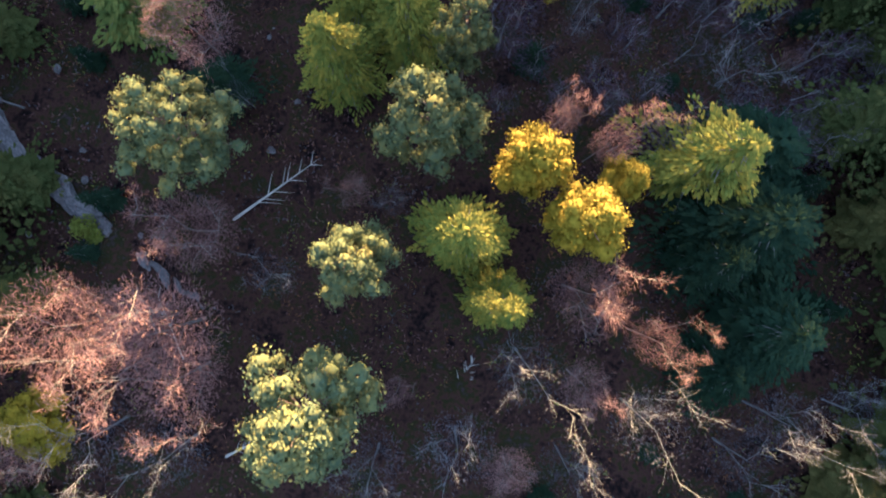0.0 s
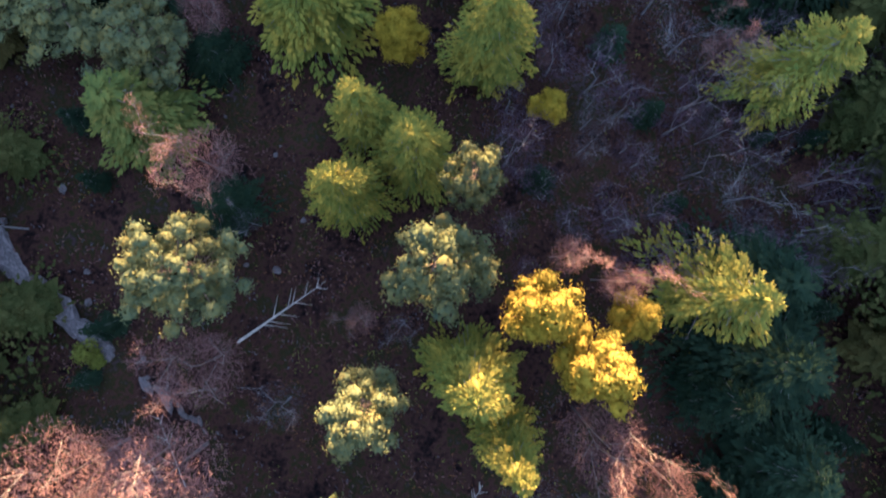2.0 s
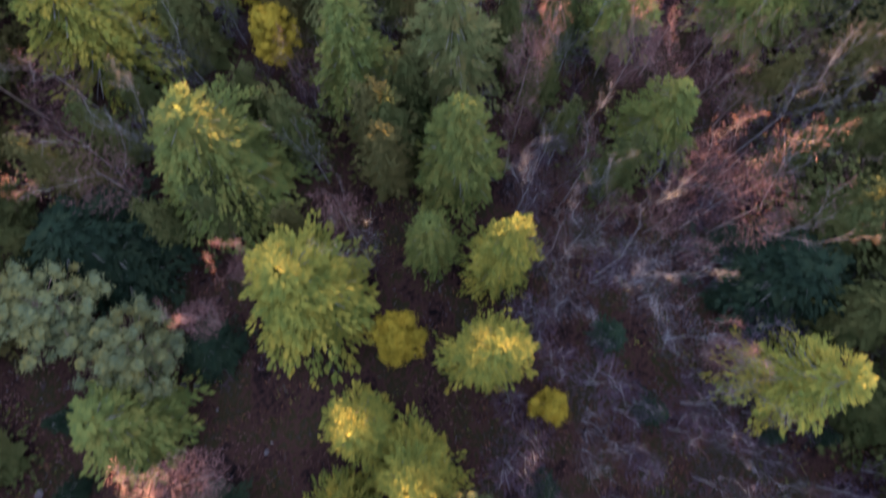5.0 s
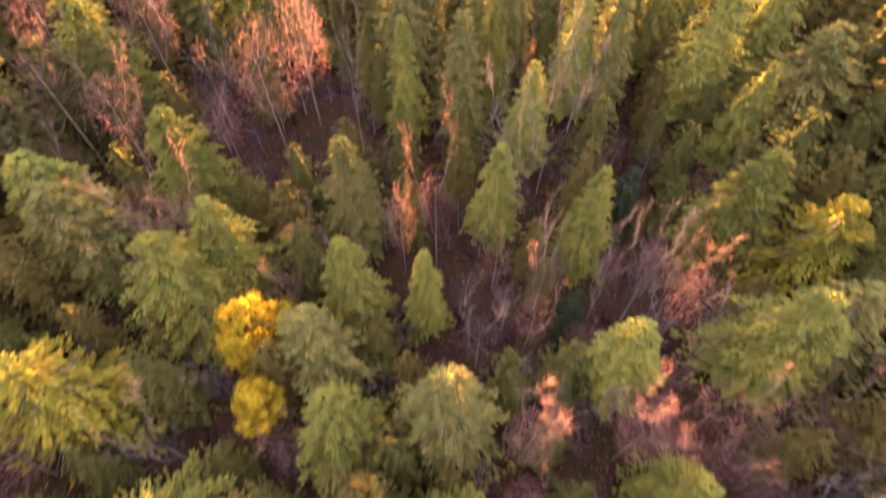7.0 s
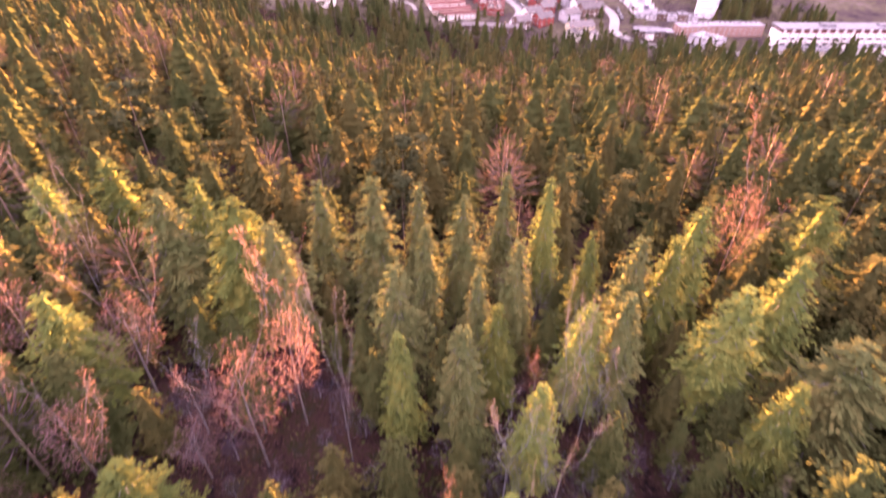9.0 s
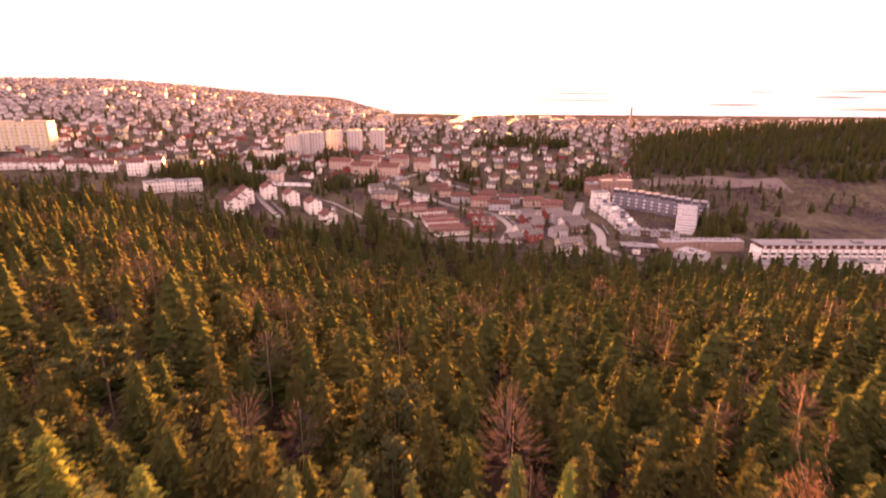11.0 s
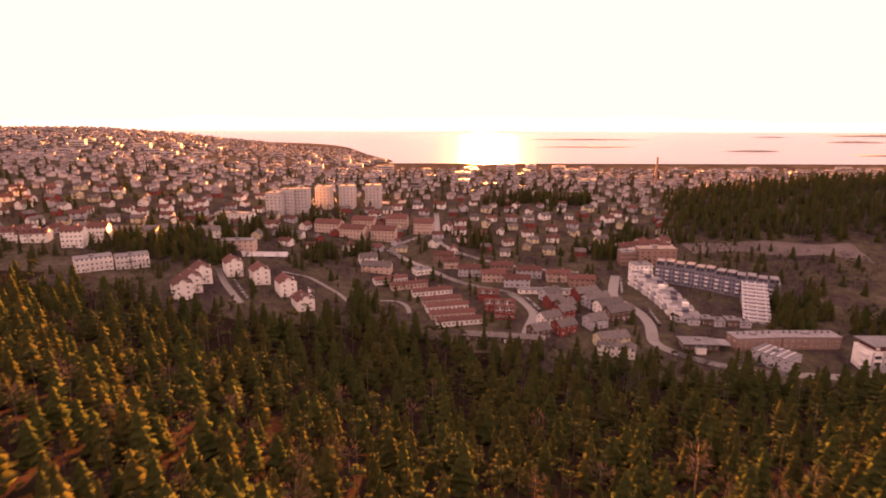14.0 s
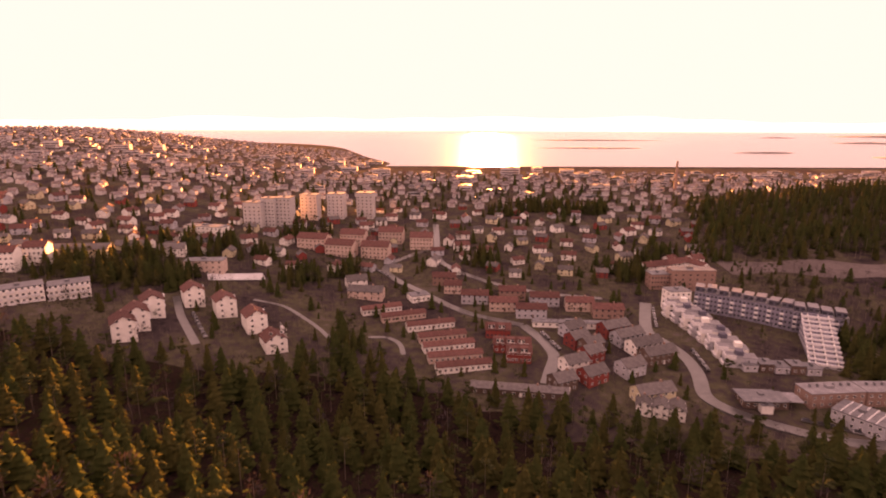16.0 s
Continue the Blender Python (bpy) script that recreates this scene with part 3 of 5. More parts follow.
def joined(name, pieces, mat, parent):
    """One mesh of many copies: pieces of (verts, faces, places, scales, turns)."""
    vs, fs, n = [], [], 0
    for verts, faces, where, size, turn in pieces:
        for p, s, a in zip(where, size, turn):
            c, d = math.cos(a), math.sin(a)
            v = verts * [s[0], s[0], s[1]]
            v = np.stack([v[:, 0] * c - v[:, 1] * d, v[:, 0] * d + v[:, 1] * c, v[:, 2]], -1) + p
            vs.append(v), fs.append(faces + n)
            n += len(verts)
    if not vs:
        return None
    v, f = np.concatenate(vs).astype(np.float32), np.concatenate(fs).astype(np.int32)
    me = bpy.data.meshes.new(name)
    me.vertices.add(len(v))
    me.vertices.foreach_set("co", v.ravel())
    me.loops.add(f.size)
    me.loops.foreach_set("vertex_index", f.ravel())
    me.polygons.add(len(f))
    me.polygons.foreach_set("loop_start", np.arange(0, f.size, 4, dtype=np.int32))
    me.polygons.foreach_set("use_smooth", np.ones(len(f), dtype=bool))
    me.update(calc_edges=True)
    me.materials.append(mat)
    ob = new(name, me)
    ob.parent = parent
    return ob


def pole(height, radius):
    """A three-sided trunk of quads."""
    t = np.arange(3) * 2.0944
    ring = np.stack([np.cos(t), np.sin(t), 0 * t], -1)
    v = np.concatenate([ring * radius - [0, 0, 1], ring * radius * 0.3 + [0, 0, height]])
    return v, np.array([[k, (k + 1) % 3, 3 + (k + 1) % 3, 3 + k] for k in range(3)])


def wood(name, label, spots, r, detail, birches=0.12, tall=(11, 19), pines=0.1):
    """Uncounted trees: crowns in three tints, bare twigs and trunks, as one thing."""
    t = tagged(new(name), label, "trees", kind="stuff")
    whorls, per, twigs = detail
    tuft = 0.46 if twigs > 4 else 0.68 if twigs > 2 else 0.9 if twigs > 1 else 1.4
    inner = (13, 12) if twigs > 3 else (11, 9) if twigs > 1 else (7, 7) if whorls > 6 else (6, 7) if whorls > 4 else (3, 6)
    kinds = {"wood_green": [], "wood_gold": [], "wood_pine": [], "far_twig": [], "spruce_bark": []}
    plans = [("wood_green", together(spruce_foliage(r, 15.0, 4.1, whorls, per, twigs, 0.1, tuft=tuft, width=1.15, ruffle=0.12, power=0.56), tiers(r, 14.4, 2.4 if twigs > 4 else 3.3, *inner, power=0.7))) for _ in range(4)]
    plans += [("wood_gold", together(spruce_foliage(r, 15.0, 3.6, whorls, per, twigs, 0.1, tuft=tuft, width=1.15, ruffle=0.12, power=0.62), tiers(r, 14.4, 2.1 if twigs > 4 else 2.9, *inner, power=0.75))) for _ in range(3)]
    for _ in range(2):
        n = 10 + whorls
        u, az = r.uniform(0, 1, n), r.uniform(0, 6.283, n)
        rad = 2.9 * np.sin(np.pi * (0.16 + 0.8 * u)) ** 0.8 * r.uniform(0.3, 1, n)
        c = np.stack([np.cos(az) * rad, np.sin(az) * rad, 15 * (0.45 + 0.5 * u)], -1)
        plans.append(("wood_pine", together(clump_foliage(r, c, r.uniform(0.7, 1.2, n), min(30, 6 * twigs + 6), 0.45), clump_cores(r, c[::2], np.full(len(c[::2]), 1.3), 3, 5))))
    for _ in range(3):
        n = 40 * min(4, twigs) + (40 if whorls > 5 else -6)
        d = unit(r.normal(0, 1, (n, 3)))
        b = d * r.uniform(0.2, 1, (n, 1)) * [2.2, 2.2, 4.5] + [0, 0, 10]
        plans.append(("far_twig", kites(b, unit(d + [0, 0, 0.8]) * r.uniform(0.8, 1.6, (n, 1)), unit(np.cross(d, r.normal(0, 1, d.shape))) * (0.05 if twigs > 1 else 0.12))))
    spots = np.array(spots)
    pick = r.uniform(0, 1, len(spots))
    which = np.where(pick < birches, 9 + r.randint(0, 3, len(spots)), np.where(pick < birches + pines, 7 + r.randint(0, 2, len(spots)), r.randint(0, 7, len(spots))))
    size = r.uniform(tall[0], tall[1], len(spots)) / 15
    z = lie(spots[:, 0], spots[:, 1])
    place = np.stack([spots[:, 0], spots[:, 1], z - 0.3], -1)
    for k, (mat, (v, f)) in enumerate(plans):
        m = which == k
        wide = size[m] * r.uniform(1.1, 1.6, m.sum())
        kinds[mat].append((v, f, place[m], np.stack([wide, size[m]], -1), r.uniform(0, 6.283, m.sum())))
    v, f = pole(13.5, 0.16)
    kinds["spruce_bark"].append((v, f, place, np.stack([size, size], -1), 0 * size))
    for mat, pieces in kinds.items():
        joined({"spruce_bark": "trunks", "far_twig": "bare_crowns"}.get(mat, "crowns"), pieces, M[mat], t)
    return t


rw = np.random.RandomState(17)
near_spots = [(x, y) for x, y, q in taken]


def near_free(x, y):
    """Clear of the crowns that stand by themselves, and of the open ground at the start."""
    if y < 34 and -24 < x < 6:
        return False
    return all((x - a) ** 2 + (y - b) ** 2 > (0.55 * q + 1.3) ** 2 for a, b, q in taken)


fill = scatter(rw, 2600, -58, 58, -32, 118, 4.1, near_spots, near_free)
under = {"low": [], "high": [], "edge": []}
for x, y in fill:
    near_spots.append((x, y))
    if x <= 28 and rw.uniform() > 0.88:
        kind = "grey" if rw.uniform() < 0.6 else "pink_slim"
        tall, wide = SIZES[kind]
        h = rw.uniform(2.5, 5.5) if y < 34 and abs(x) < 31 else rw.uniform(7.5, 11.5)
        stand(MODELS[kind][rw.randint(3)], x, y, h / tall, h * 0.24 / wide, rw.uniform(0, 360))
    else:
        under["low" if y < 34 and abs(x) < 31 else "edge" if x > 30 and y < 75 or abs(x) >= 36 else "high"].append((x, y))
LOW = [birch_tree(81 + k, 4.0, 1.7, "low bare thicket bush with dark purple-grey twigs", 7, 3, 4, 0.6, 0.012, "thicket") for k in range(3)]
TEMPLATES.extend(LOW)
for x, y in scatter(rw, 420, 5, 31, 6, 46, 2.1, [(x, y) for x, y, q in taken], lambda x, y: True)[:64]:
    h = rw.uniform(2.5, 5.0)
    stand(LOW[rw.randint(3)], x, y, h / 4, h / 4, rw.uniform(0, 360))
bare = scatter(rw, 900, 4, 34, 8, 74, 3.0, near_spots, lambda x, y: all((x - a) ** 2 + (y - b) ** 2 > (0.7 * q) ** 2 for a, b, q in taken))[:58]
bare += scatter(rw, 300, -34, -8, 34, 70, 3.4, near_spots, lambda x, y: all((x - a) ** 2 + (y - b) ** 2 > (0.7 * q) ** 2 for a, b, q in taken))[:16]
for n, (x, y) in enumerate(bare):
    if y < 30:
        h = rw.uniform(3.0, 5.5)
        stand(LOW[n % 3], x, y, h / 4, h / 3.4, rw.uniform(0, 360))
        continue
    kind = "grey" if n % 3 == 0 else "pink_slim"
    tall, wide = SIZES[kind]
    h = rw.uniform(5.5, 9.5)
    stand(MODELS[kind][rw.randint(3)], x, y, h / tall, h * 0.26 / wide, rw.uniform(0, 360))
# spruces added in line with the sun to shade the starting ground
under["high"] += [(-13.8, 44), (-13.2, 66), (8.2, 50), (8.9, 64), (-5.2, 44), (-14.6, 55)]
for n, (x, y) in enumerate(under["low"]):
    h = rw.uniform(2.5, 5.5)
    stand(MODELS["young"][n % 2], x, y, h / 5, h / 5 * rw.uniform(0.9, 1.3), rw.uniform(0, 360))
wood("lower_storey", "slender dark spruces filling the gaps of the wood", under["high"], rw, (12, 7, 6), 0.0, (8, 12), 0.0)
wood("shading_wood", "tall dark spruces along both sides of the clearing", under["edge"], rw, (14, 7, 8), 0.04, (12, 18), 0.05)
for x, y in scatter(rw, 900, -32, 26, 46, 92, 2.4, near_spots, lambda x, y: True)[:80]:
    h = rw.uniform(2.0, 4.5)
    stand(LOW[rw.randint(3)], x, y, h / 4, h / 4, rw.uniform(0, 360))
sides = scatter(rw, 9000, -165, 165, -95, 150, 6.2, near_spots, lambda x, y: not (abs(x) < 58 and -32 < y < 118) and abs(x) >= 32 + (y - 50) * 0.87)
wood("outer_wood", "spruce wood on either side of the clearing and behind it", sides, rw, (5, 5, 1), 0.1, (9, 17), 0.15)
mid = scatter(rw, 20000, -150, 150, 60, 215, 5.9, near_spots, lambda x, y: not (abs(x) < 58 and y < 118) and abs(x) < 32 + (y - 50) * 0.87)
close = [p for p in mid if p[1] < 150 and abs(p[0]) < 80]
wood("conifer_wood", "dense spruce wood with a few bare birches on the slope", close, rw, (15, 8, 7), 0.09, (11, 20), 0.12)
wood("slope_wood", "dense spruce wood with a few bare birches further down", [p for p in mid if p[1] >= 150 or abs(p[0]) >= 80], rw, (12, 7, 3), 0.1, (11, 20), 0.12)
far = scatter(rw, 30000, -330, 230, 215, 480, 5.6, mid, lambda x, y: y < wood_edge(x) and abs(x) < 25 + (y - 50) * 0.83)
wood("lower_wood", "dense spruce wood running down to the houses", far, rw, (7, 4, 1), 0.1, (8, 16), 0.18)

# ---- on the forest floor where the flight starts ----
plain_rock = material("bare_rock", [(0.04, 0.04, 0.045), (0.09, 0.09, 0.1), (0.16, 0.157, 0.168)], 0.9, 0.85, bump=1.0, bump_scale=3.0, gloss=0.1)
grey_wood = material("weathered_wood", [(0.16, 0.165, 0.165), (0.26, 0.265, 0.26), (0.38, 0.38, 0.37)], 1.5, 0.85, bump=0.3)
bracken = material("dead_bracken", [(0.06, 0.03, 0.015), (0.11, 0.055, 0.025), (0.16, 0.085, 0.04)], 2.0, 0.9, see_through=0.2, gloss=0.0)
moss = material("moss", [(0.07, 0.09, 0.012), (0.12, 0.15, 0.02), (0.18, 0.2, 0.03)], 2.0, 0.9, see_through=0.2)


def stone(r, size, flat=0.5):
    """A worn boulder with facets."""
    bm = bmesh.new()
    bmesh.ops.create_icosphere(bm, subdivisions=2, radius=1)
    off = r.uniform(0, 50)
    for v in bm.verts:
        v.co *= 1 + 0.35 * noise.noise(v.co * 1.3 + Vector((off, 0, 0))) + 0.12 * noise.noise(v.co * 4 + Vector((0, off, 0)))
        v.co = Vector((v.co.x * size, v.co.y * size * 0.8, v.co.z * size * flat))
    me = bpy.data.meshes.new("boulder")
    bm.to_mesh(me)
    bm.free()
    me.materials.append(plain_rock)
    return me


rs = np.random.RandomState(5)
STONES = [stone(rs, 1.0, 0.45 + 0.1 * k) for k in range(4)]
# a line of bare rock along the old track, and loose stones beside it
LEDGE = [(float(np.interp(k, (0, 8, 16, 27), (-36.0, -30.4, -25.2, -18.2))), float(np.interp(k, (0, 8, 16, 27), (9.6, 4.0, -0.2, -5.4)))) for k in range(28)]
for n, (x, y) in enumerate(LEDGE):
    s = (1.75 - 0.056 * n) * rs.uniform(0.75, 1.15)
    x, y = x + rs.normal(0, 0.18), y + rs.normal(0, 0.18)
    b = tagged(new("boulder", STONES[n % 4]), "grey bare rock outcrop beside the old track", "boulder", "rocks along the track")
    b.matrix_basis = pose(x, y, ground_z(x, y), rs.uniform(-9, 9), 0, -48 + rs.uniform(-25, 25)) @ Matrix.Diagonal((s * 1.3, s * 0.62, s * 0.55, 1))
for n in range(34):
    x, y = rs.uniform(-36, -12), rs.uniform(-6, 26)
    s = rs.uniform(0.12, 0.4)
    b = tagged(new("boulder", STONES[n % 4]), "small grey stone lying in the litter", "boulder", "loose stones")
    b.matrix_basis = pose(x, y, ground_z(x, y) + 0.1, 0, 0, rs.uniform(0, 360)) @ Matrix.Diagonal((s, s, s, 1))


def dead_tree(x, y, length, turn, tilt, seed, thick=0.13, label="fallen dead tree with bare grey branches"):
    r = np.random.RandomState(seed)
    t = tagged(new("dead_tree"), label, "fallen tree", "fallen trees")
    t.matrix_basis = pose(x, y, ground_z(x, y) + thick, tilt, 0, turn)
    part("trunk", tubes([((0, length * k / 6, 0), (0, length * (k + 1) / 6, 0), thick * (1 - k / 6.5), thick * (1 - (k + 1) / 6.5)) for k in range(6)], 7), grey_wood, t)
    for k in range(10):
        u = r.uniform(0.3, 0.97)
        s = -1 if k % 2 else 1
        l = length * 0.22 * (1.2 - u) + 0.5
        a, b = (0, u * length, 0), (s * l * 0.6, u * length + l * 0.75, 0.25 * l)
        part("branch", tubes([(a, b, 0.035, 0.006)], 4), grey_wood, t)
    return t


dead_tree(-17.3, 1.8, 9.2, -55, 4, 3)
dead_tree(0.4, -12.2, 4.2, -32, 6, 5, 0.1, "short pale fallen birch log, broken off")
dead_tree(-17.0, -16.6, 3.0, -62, 8, 6, 0.12, "pale broken branch lying on the slope")
dead_tree(-20.5, -9.0, 6.0, 20, 5, 8, 0.06, "thin leaning dead stem")
for x, y, s in [(-28.2, 1.4, 1.05), (-27.5, 0.7, 0.7)]:
    r = np.random.RandomState(int(abs(x) * 10))
    b = tagged(new("bush"), "low round moss-green juniper bush", "bush", "bushes")
    b.matrix_basis = pose(x, y, ground_z(x, y))
    az, u = r.uniform(0, 6.283, 26), r.uniform(0, 1, 26)
    c = np.stack([np.cos(az) * s * 0.75 * np.sqrt(u), np.sin(az) * s * 0.75 * np.sqrt(u), 0.5 * s + 0.6 * s * (1 - u)], -1)
    part("crown", clump_foliage(r, c, r.uniform(0.3, 0.5, 26) * s, 40, 0.2), moss, b)
    part("stem", tubes([((0, 0, -0.2), (0, 0, 0.8 * s), 0.06, 0.02)], 5), M["spruce_bark"], b)

# litter, moss and low growth between the trees
growth = tagged(new("undergrowth"), "moss, dead grass and heather on the forest floor", "undergrowth", kind="stuff")
for name, mat, count, leaf in (("moss_tufts", moss, 6500, 0.17), ("dry_grass", M["grey_twig"], 6500, 0.2), ("heather", M["twig"], 11000, 0.22), ("dead_bracken", bracken, 7500, 0.2)):
    p = np.stack([rs.uniform(-40, 38, count), rs.uniform(-24, 92, count)], -1)
    keep = np.array([noise.noise(Vector((a * 0.16, b * 0.16, len(name)))) > 0.02 for a, b in p])
    p = p[keep]
    p = np.repeat(p, 3, 0) + rs.normal(0, 0.3, (len(p) * 3, 2))
    base = np.stack([p[:, 0], p[:, 1], lie(p[:, 0], p[:, 1]) + 0.25], -1)
    d = unit(rs.normal(0, 0.6, base.shape) + [0, 0, 0.7])
    part(name, kites(base, d * leaf * 1.6, unit(np.cross(d, rs.normal(0, 1, d.shape))) * leaf * 0.22), mat, growth)

# ---- the town in the valley ----
def plain(name, colours, **more):
    M[name] = material(name, colours, **more)


plain("white_wall", [(0.62, 0.6, 0.57), (0.76, 0.74, 0.71), (0.82, 0.8, 0.77)], scale=0.5, rough=0.85, vary=0.06)
plain("cream_wall", [(0.5, 0.44, 0.3), (0.6, 0.53, 0.37), (0.66, 0.58, 0.42)], scale=0.5, rough=0.85, vary=0.08)
plain("red_wall", [(0.2, 0.035, 0.03), (0.27, 0.05, 0.04), (0.32, 0.065, 0.05)], scale=0.6, rough=0.8, vary=0.15)
plain("brown_wall", [(0.08, 0.05, 0.04), (0.12, 0.075, 0.06), (0.16, 0.1, 0.08)], scale=0.6, rough=0.8, vary=0.2)
plain("grey_wall", [(0.3, 0.31, 0.34), (0.38, 0.39, 0.43), (0.44, 0.45, 0.49)], scale=0.5, rough=0.85, vary=0.1)
plain("slate_wall", [(0.13, 0.135, 0.18), (0.18, 0.185, 0.24), (0.23, 0.235, 0.3)], scale=0.5, rough=0.85, vary=0.1)
plain("pink_wall", [(0.42, 0.31, 0.27), (0.5, 0.37, 0.32), (0.56, 0.42, 0.36)], scale=0.5, rough=0.85, vary=0.1)
plain("brick_wall", [(0.22, 0.13, 0.11), (0.29, 0.175, 0.145), (0.35, 0.22, 0.185)], scale=2.0, rough=0.9, vary=0.1)
plain("tile_roof", [(0.08, 0.036, 0.034), (0.12, 0.053, 0.048), (0.165, 0.074, 0.066)], scale=0.8, rough=0.8, vary=0.2, gloss=0.1, bump=0.3, bump_scale=4.0)
plain("slate_roof", [(0.07, 0.065, 0.068), (0.105, 0.097, 0.1), (0.15, 0.138, 0.14)], scale=0.8, rough=0.75, vary=0.2, gloss=0.15, bump=0.3, bump_scale=4.0)
plain("felt_roof", [(0.08, 0.084, 0.096), (0.125, 0.13, 0.145), (0.185, 0.19, 0.21)], scale=0.4, rough=0.6, gloss=0.25)
plain("window_pane", [(0.03, 0.035, 0.045), (0.05, 0.055, 0.065)], scale=0.3, rough=0.08, gloss=0.8, vary=0.3)
plain("window_frame", [(0.7, 0.69, 0.67), (0.78, 0.77, 0.75)], scale=1.0, rough=0.6)
plain("wet_asphalt", [(0.035, 0.035, 0.038), (0.055, 0.055, 0.058), (0.08, 0.08, 0.08)], scale=0.3, rough=0.32, gloss=1.0, space="World")
plain("ice", [(0.5, 0.52, 0.55), (0.62, 0.64, 0.67)], scale=0.2, rough=0.12, gloss=0.8)
plain("balcony", [(0.6, 0.6, 0.62), (0.7, 0.7, 0.72)], scale=1.0, rough=0.6)
plain("car_paint", [(0.12, 0.12, 0.13), (0.2, 0.2, 0.21)], scale=0.2, rough=0.25, gloss=0.8, vary=0.8)


def boxes(*some):
    """Verts and faces of boxes (x0, x1, y0, y1, z0, z1)."""
    verts, faces = [], []
    for x0, x1, y0, y1, z0, z1 in some:
        n = len(verts)
        verts += [(x0, y0, z0), (x1, y0, z0), (x1, y1, z0), (x0, y1, z0), (x0, y0, z1), (x1, y0, z1), (x1, y1, z1), (x0, y1, z1)]
        faces += [tuple(n + k for k in f) for f in ((0, 3, 2, 1), (4, 5, 6, 7), (0, 1, 5, 4), (1, 2, 6, 5), (2, 3, 7, 6), (3, 0, 4, 7))]
    return verts, faces


def gable_body(l, w, eaves, rise, sink=2.0):
    """Walls with gables at both ends of the length."""
    a, b = l / 2, w / 2
    verts = [(-a, -b, -sink), (a, -b, -sink), (a, b, -sink), (-a, b, -sink), (-a, -b, eaves), (a, -b, eaves), (a, b, eaves), (-a, b, eaves), (-a, 0, eaves + rise), (a, 0, eaves + rise)]
    return verts, [(0, 3, 2, 1), (0, 1, 5, 4), (2, 3, 7, 6), (3, 0, 4, 8, 7), (1, 2, 6, 9, 5), (4, 5, 9, 8), (6, 7, 8, 9)]


def gable_roof(l, w, eaves, rise, over=0.45, thick=0.22):
    """Two slabs that meet at the ridge, with eaves past the walls."""
    a, b = l / 2 + over, w / 2 + over
    drop = over * rise / (w / 2)
    verts = []
    for up in (0.03, thick):
        verts += [(-a, -b, eaves - drop + up), (a, -b, eaves - drop + up), (a, 0, eaves + rise + up), (-a, 0, eaves + rise + up), (a, b, eaves - drop + up), (-a, b, eaves - drop + up)]
    return verts, [(6, 7, 8, 9), (9, 8, 10, 11), (0, 3, 2, 1), (3, 5, 4, 2), (0, 1, 7, 6), (4, 5, 11, 10), (0, 6, 9, 3), (3, 9, 11, 5), (1, 2, 8, 7), (2, 4, 10, 8)]


SHARED = {}


def shared(key, make, mat):
    if key not in SHARED:
        SHARED[key] = mesh_of(key, *make(), M[mat])
    return SHARED[key]


def put_part(name, me, parent, x=0.0, y=0.0, z=0.0, turn=0.0):
    ob = new(name, me)
    ob.parent = parent
    ob.matrix_basis = pose(x, y, z, 0, 0, turn)
    return ob


def window(parent, x, y, z, turn, wide=1.2, tall=1.25, plain_pane=False):
    """A framed window standing 5 cm out of the wall, with its pane."""
    key = f"{wide:.1f}x{tall:.1f}"
    w, h = wide / 2, tall / 2
    frame_me = shared("window_frame_" + key, lambda: boxes((-w, w, -0.06, 0.02, h - 0.12, h), (-w, w, -0.06, 0.02, -h, -h + 0.12), (-w, -w + 0.12, -0.06, 0.02, -h + 0.12, h - 0.12), (w - 0.12, w, -0.06, 0.02, -h + 0.12, h - 0.12)), "window_frame")
    pane_me = shared("window_pane_" + key, lambda: boxes((-w + 0.12, w - 0.12, -0.03, 0.02, -h + 0.12, h - 0.12)), "window_pane")
    if plain_pane:
        put_part("window", pane_me, parent, x, y, z, turn)
        return
    ob = put_part("window", frame_me, parent, x, y, z, turn)
    put_part("pane", pane_me, ob)


def facade(parent, length, width, storeys, bays, first=1.5, step=2.8, ends=True, wide=1.2, tall=1.25):
    """Windows along the side towards the wood and on both ends."""
    distant = parent.location.y > 452
    for s in range(storeys):
        z = first + step * s
        for k in range(bays):
            window(parent, (k + 0.5) / bays * length - length / 2, -width / 2, z, 0, wide, tall, distant)
        if ends:
            for q in (-0.24, 0.24):
                window(parent, -length / 2, q * width, z, -90, wide, tall, distant)


def site(x, y, length, width, turn):
    """The lowest ground under a building."""
    c, s = math.cos(radians(turn)), math.sin(radians(turn))
    return min(ground_z(x + a * c - b * s, y + a * s + b * c) for a in (-length / 2, length / 2) for b in (-width / 2, width / 2)) + 0.3


def house(x, y, length, width, eaves, rise, turn, wall, roof, label, name="house", group="houses of the valley", storeys=2, bays=4, chimney=True, panes=True, category="house"):
    t = tagged(new(name), label, category, group)
    t.matrix_basis = pose(x, y, site(x, y, length, width, turn), 0, 0, turn)
    part("wall", gable_body(length, width, eaves, rise), M[wall], t)
    top = part("roof", gable_roof(length, width, eaves, rise), M[roof], t)
    if chimney:
        part("chimney", boxes((length * 0.18, length * 0.18 + 0.8, -0.4, 0.4, eaves + rise * 0.6, eaves + rise + 0.9)), M["brick_wall"], top)
    if panes:
        facade(t, length, width, storeys, bays)
        part("door", boxes((0.3, 1.3, -width / 2 - 0.07, -width / 2 + 0.02, 0.0, 2.05)), M["brown_wall"] if wall != "brown_wall" else M["window_frame"], t)
    return t


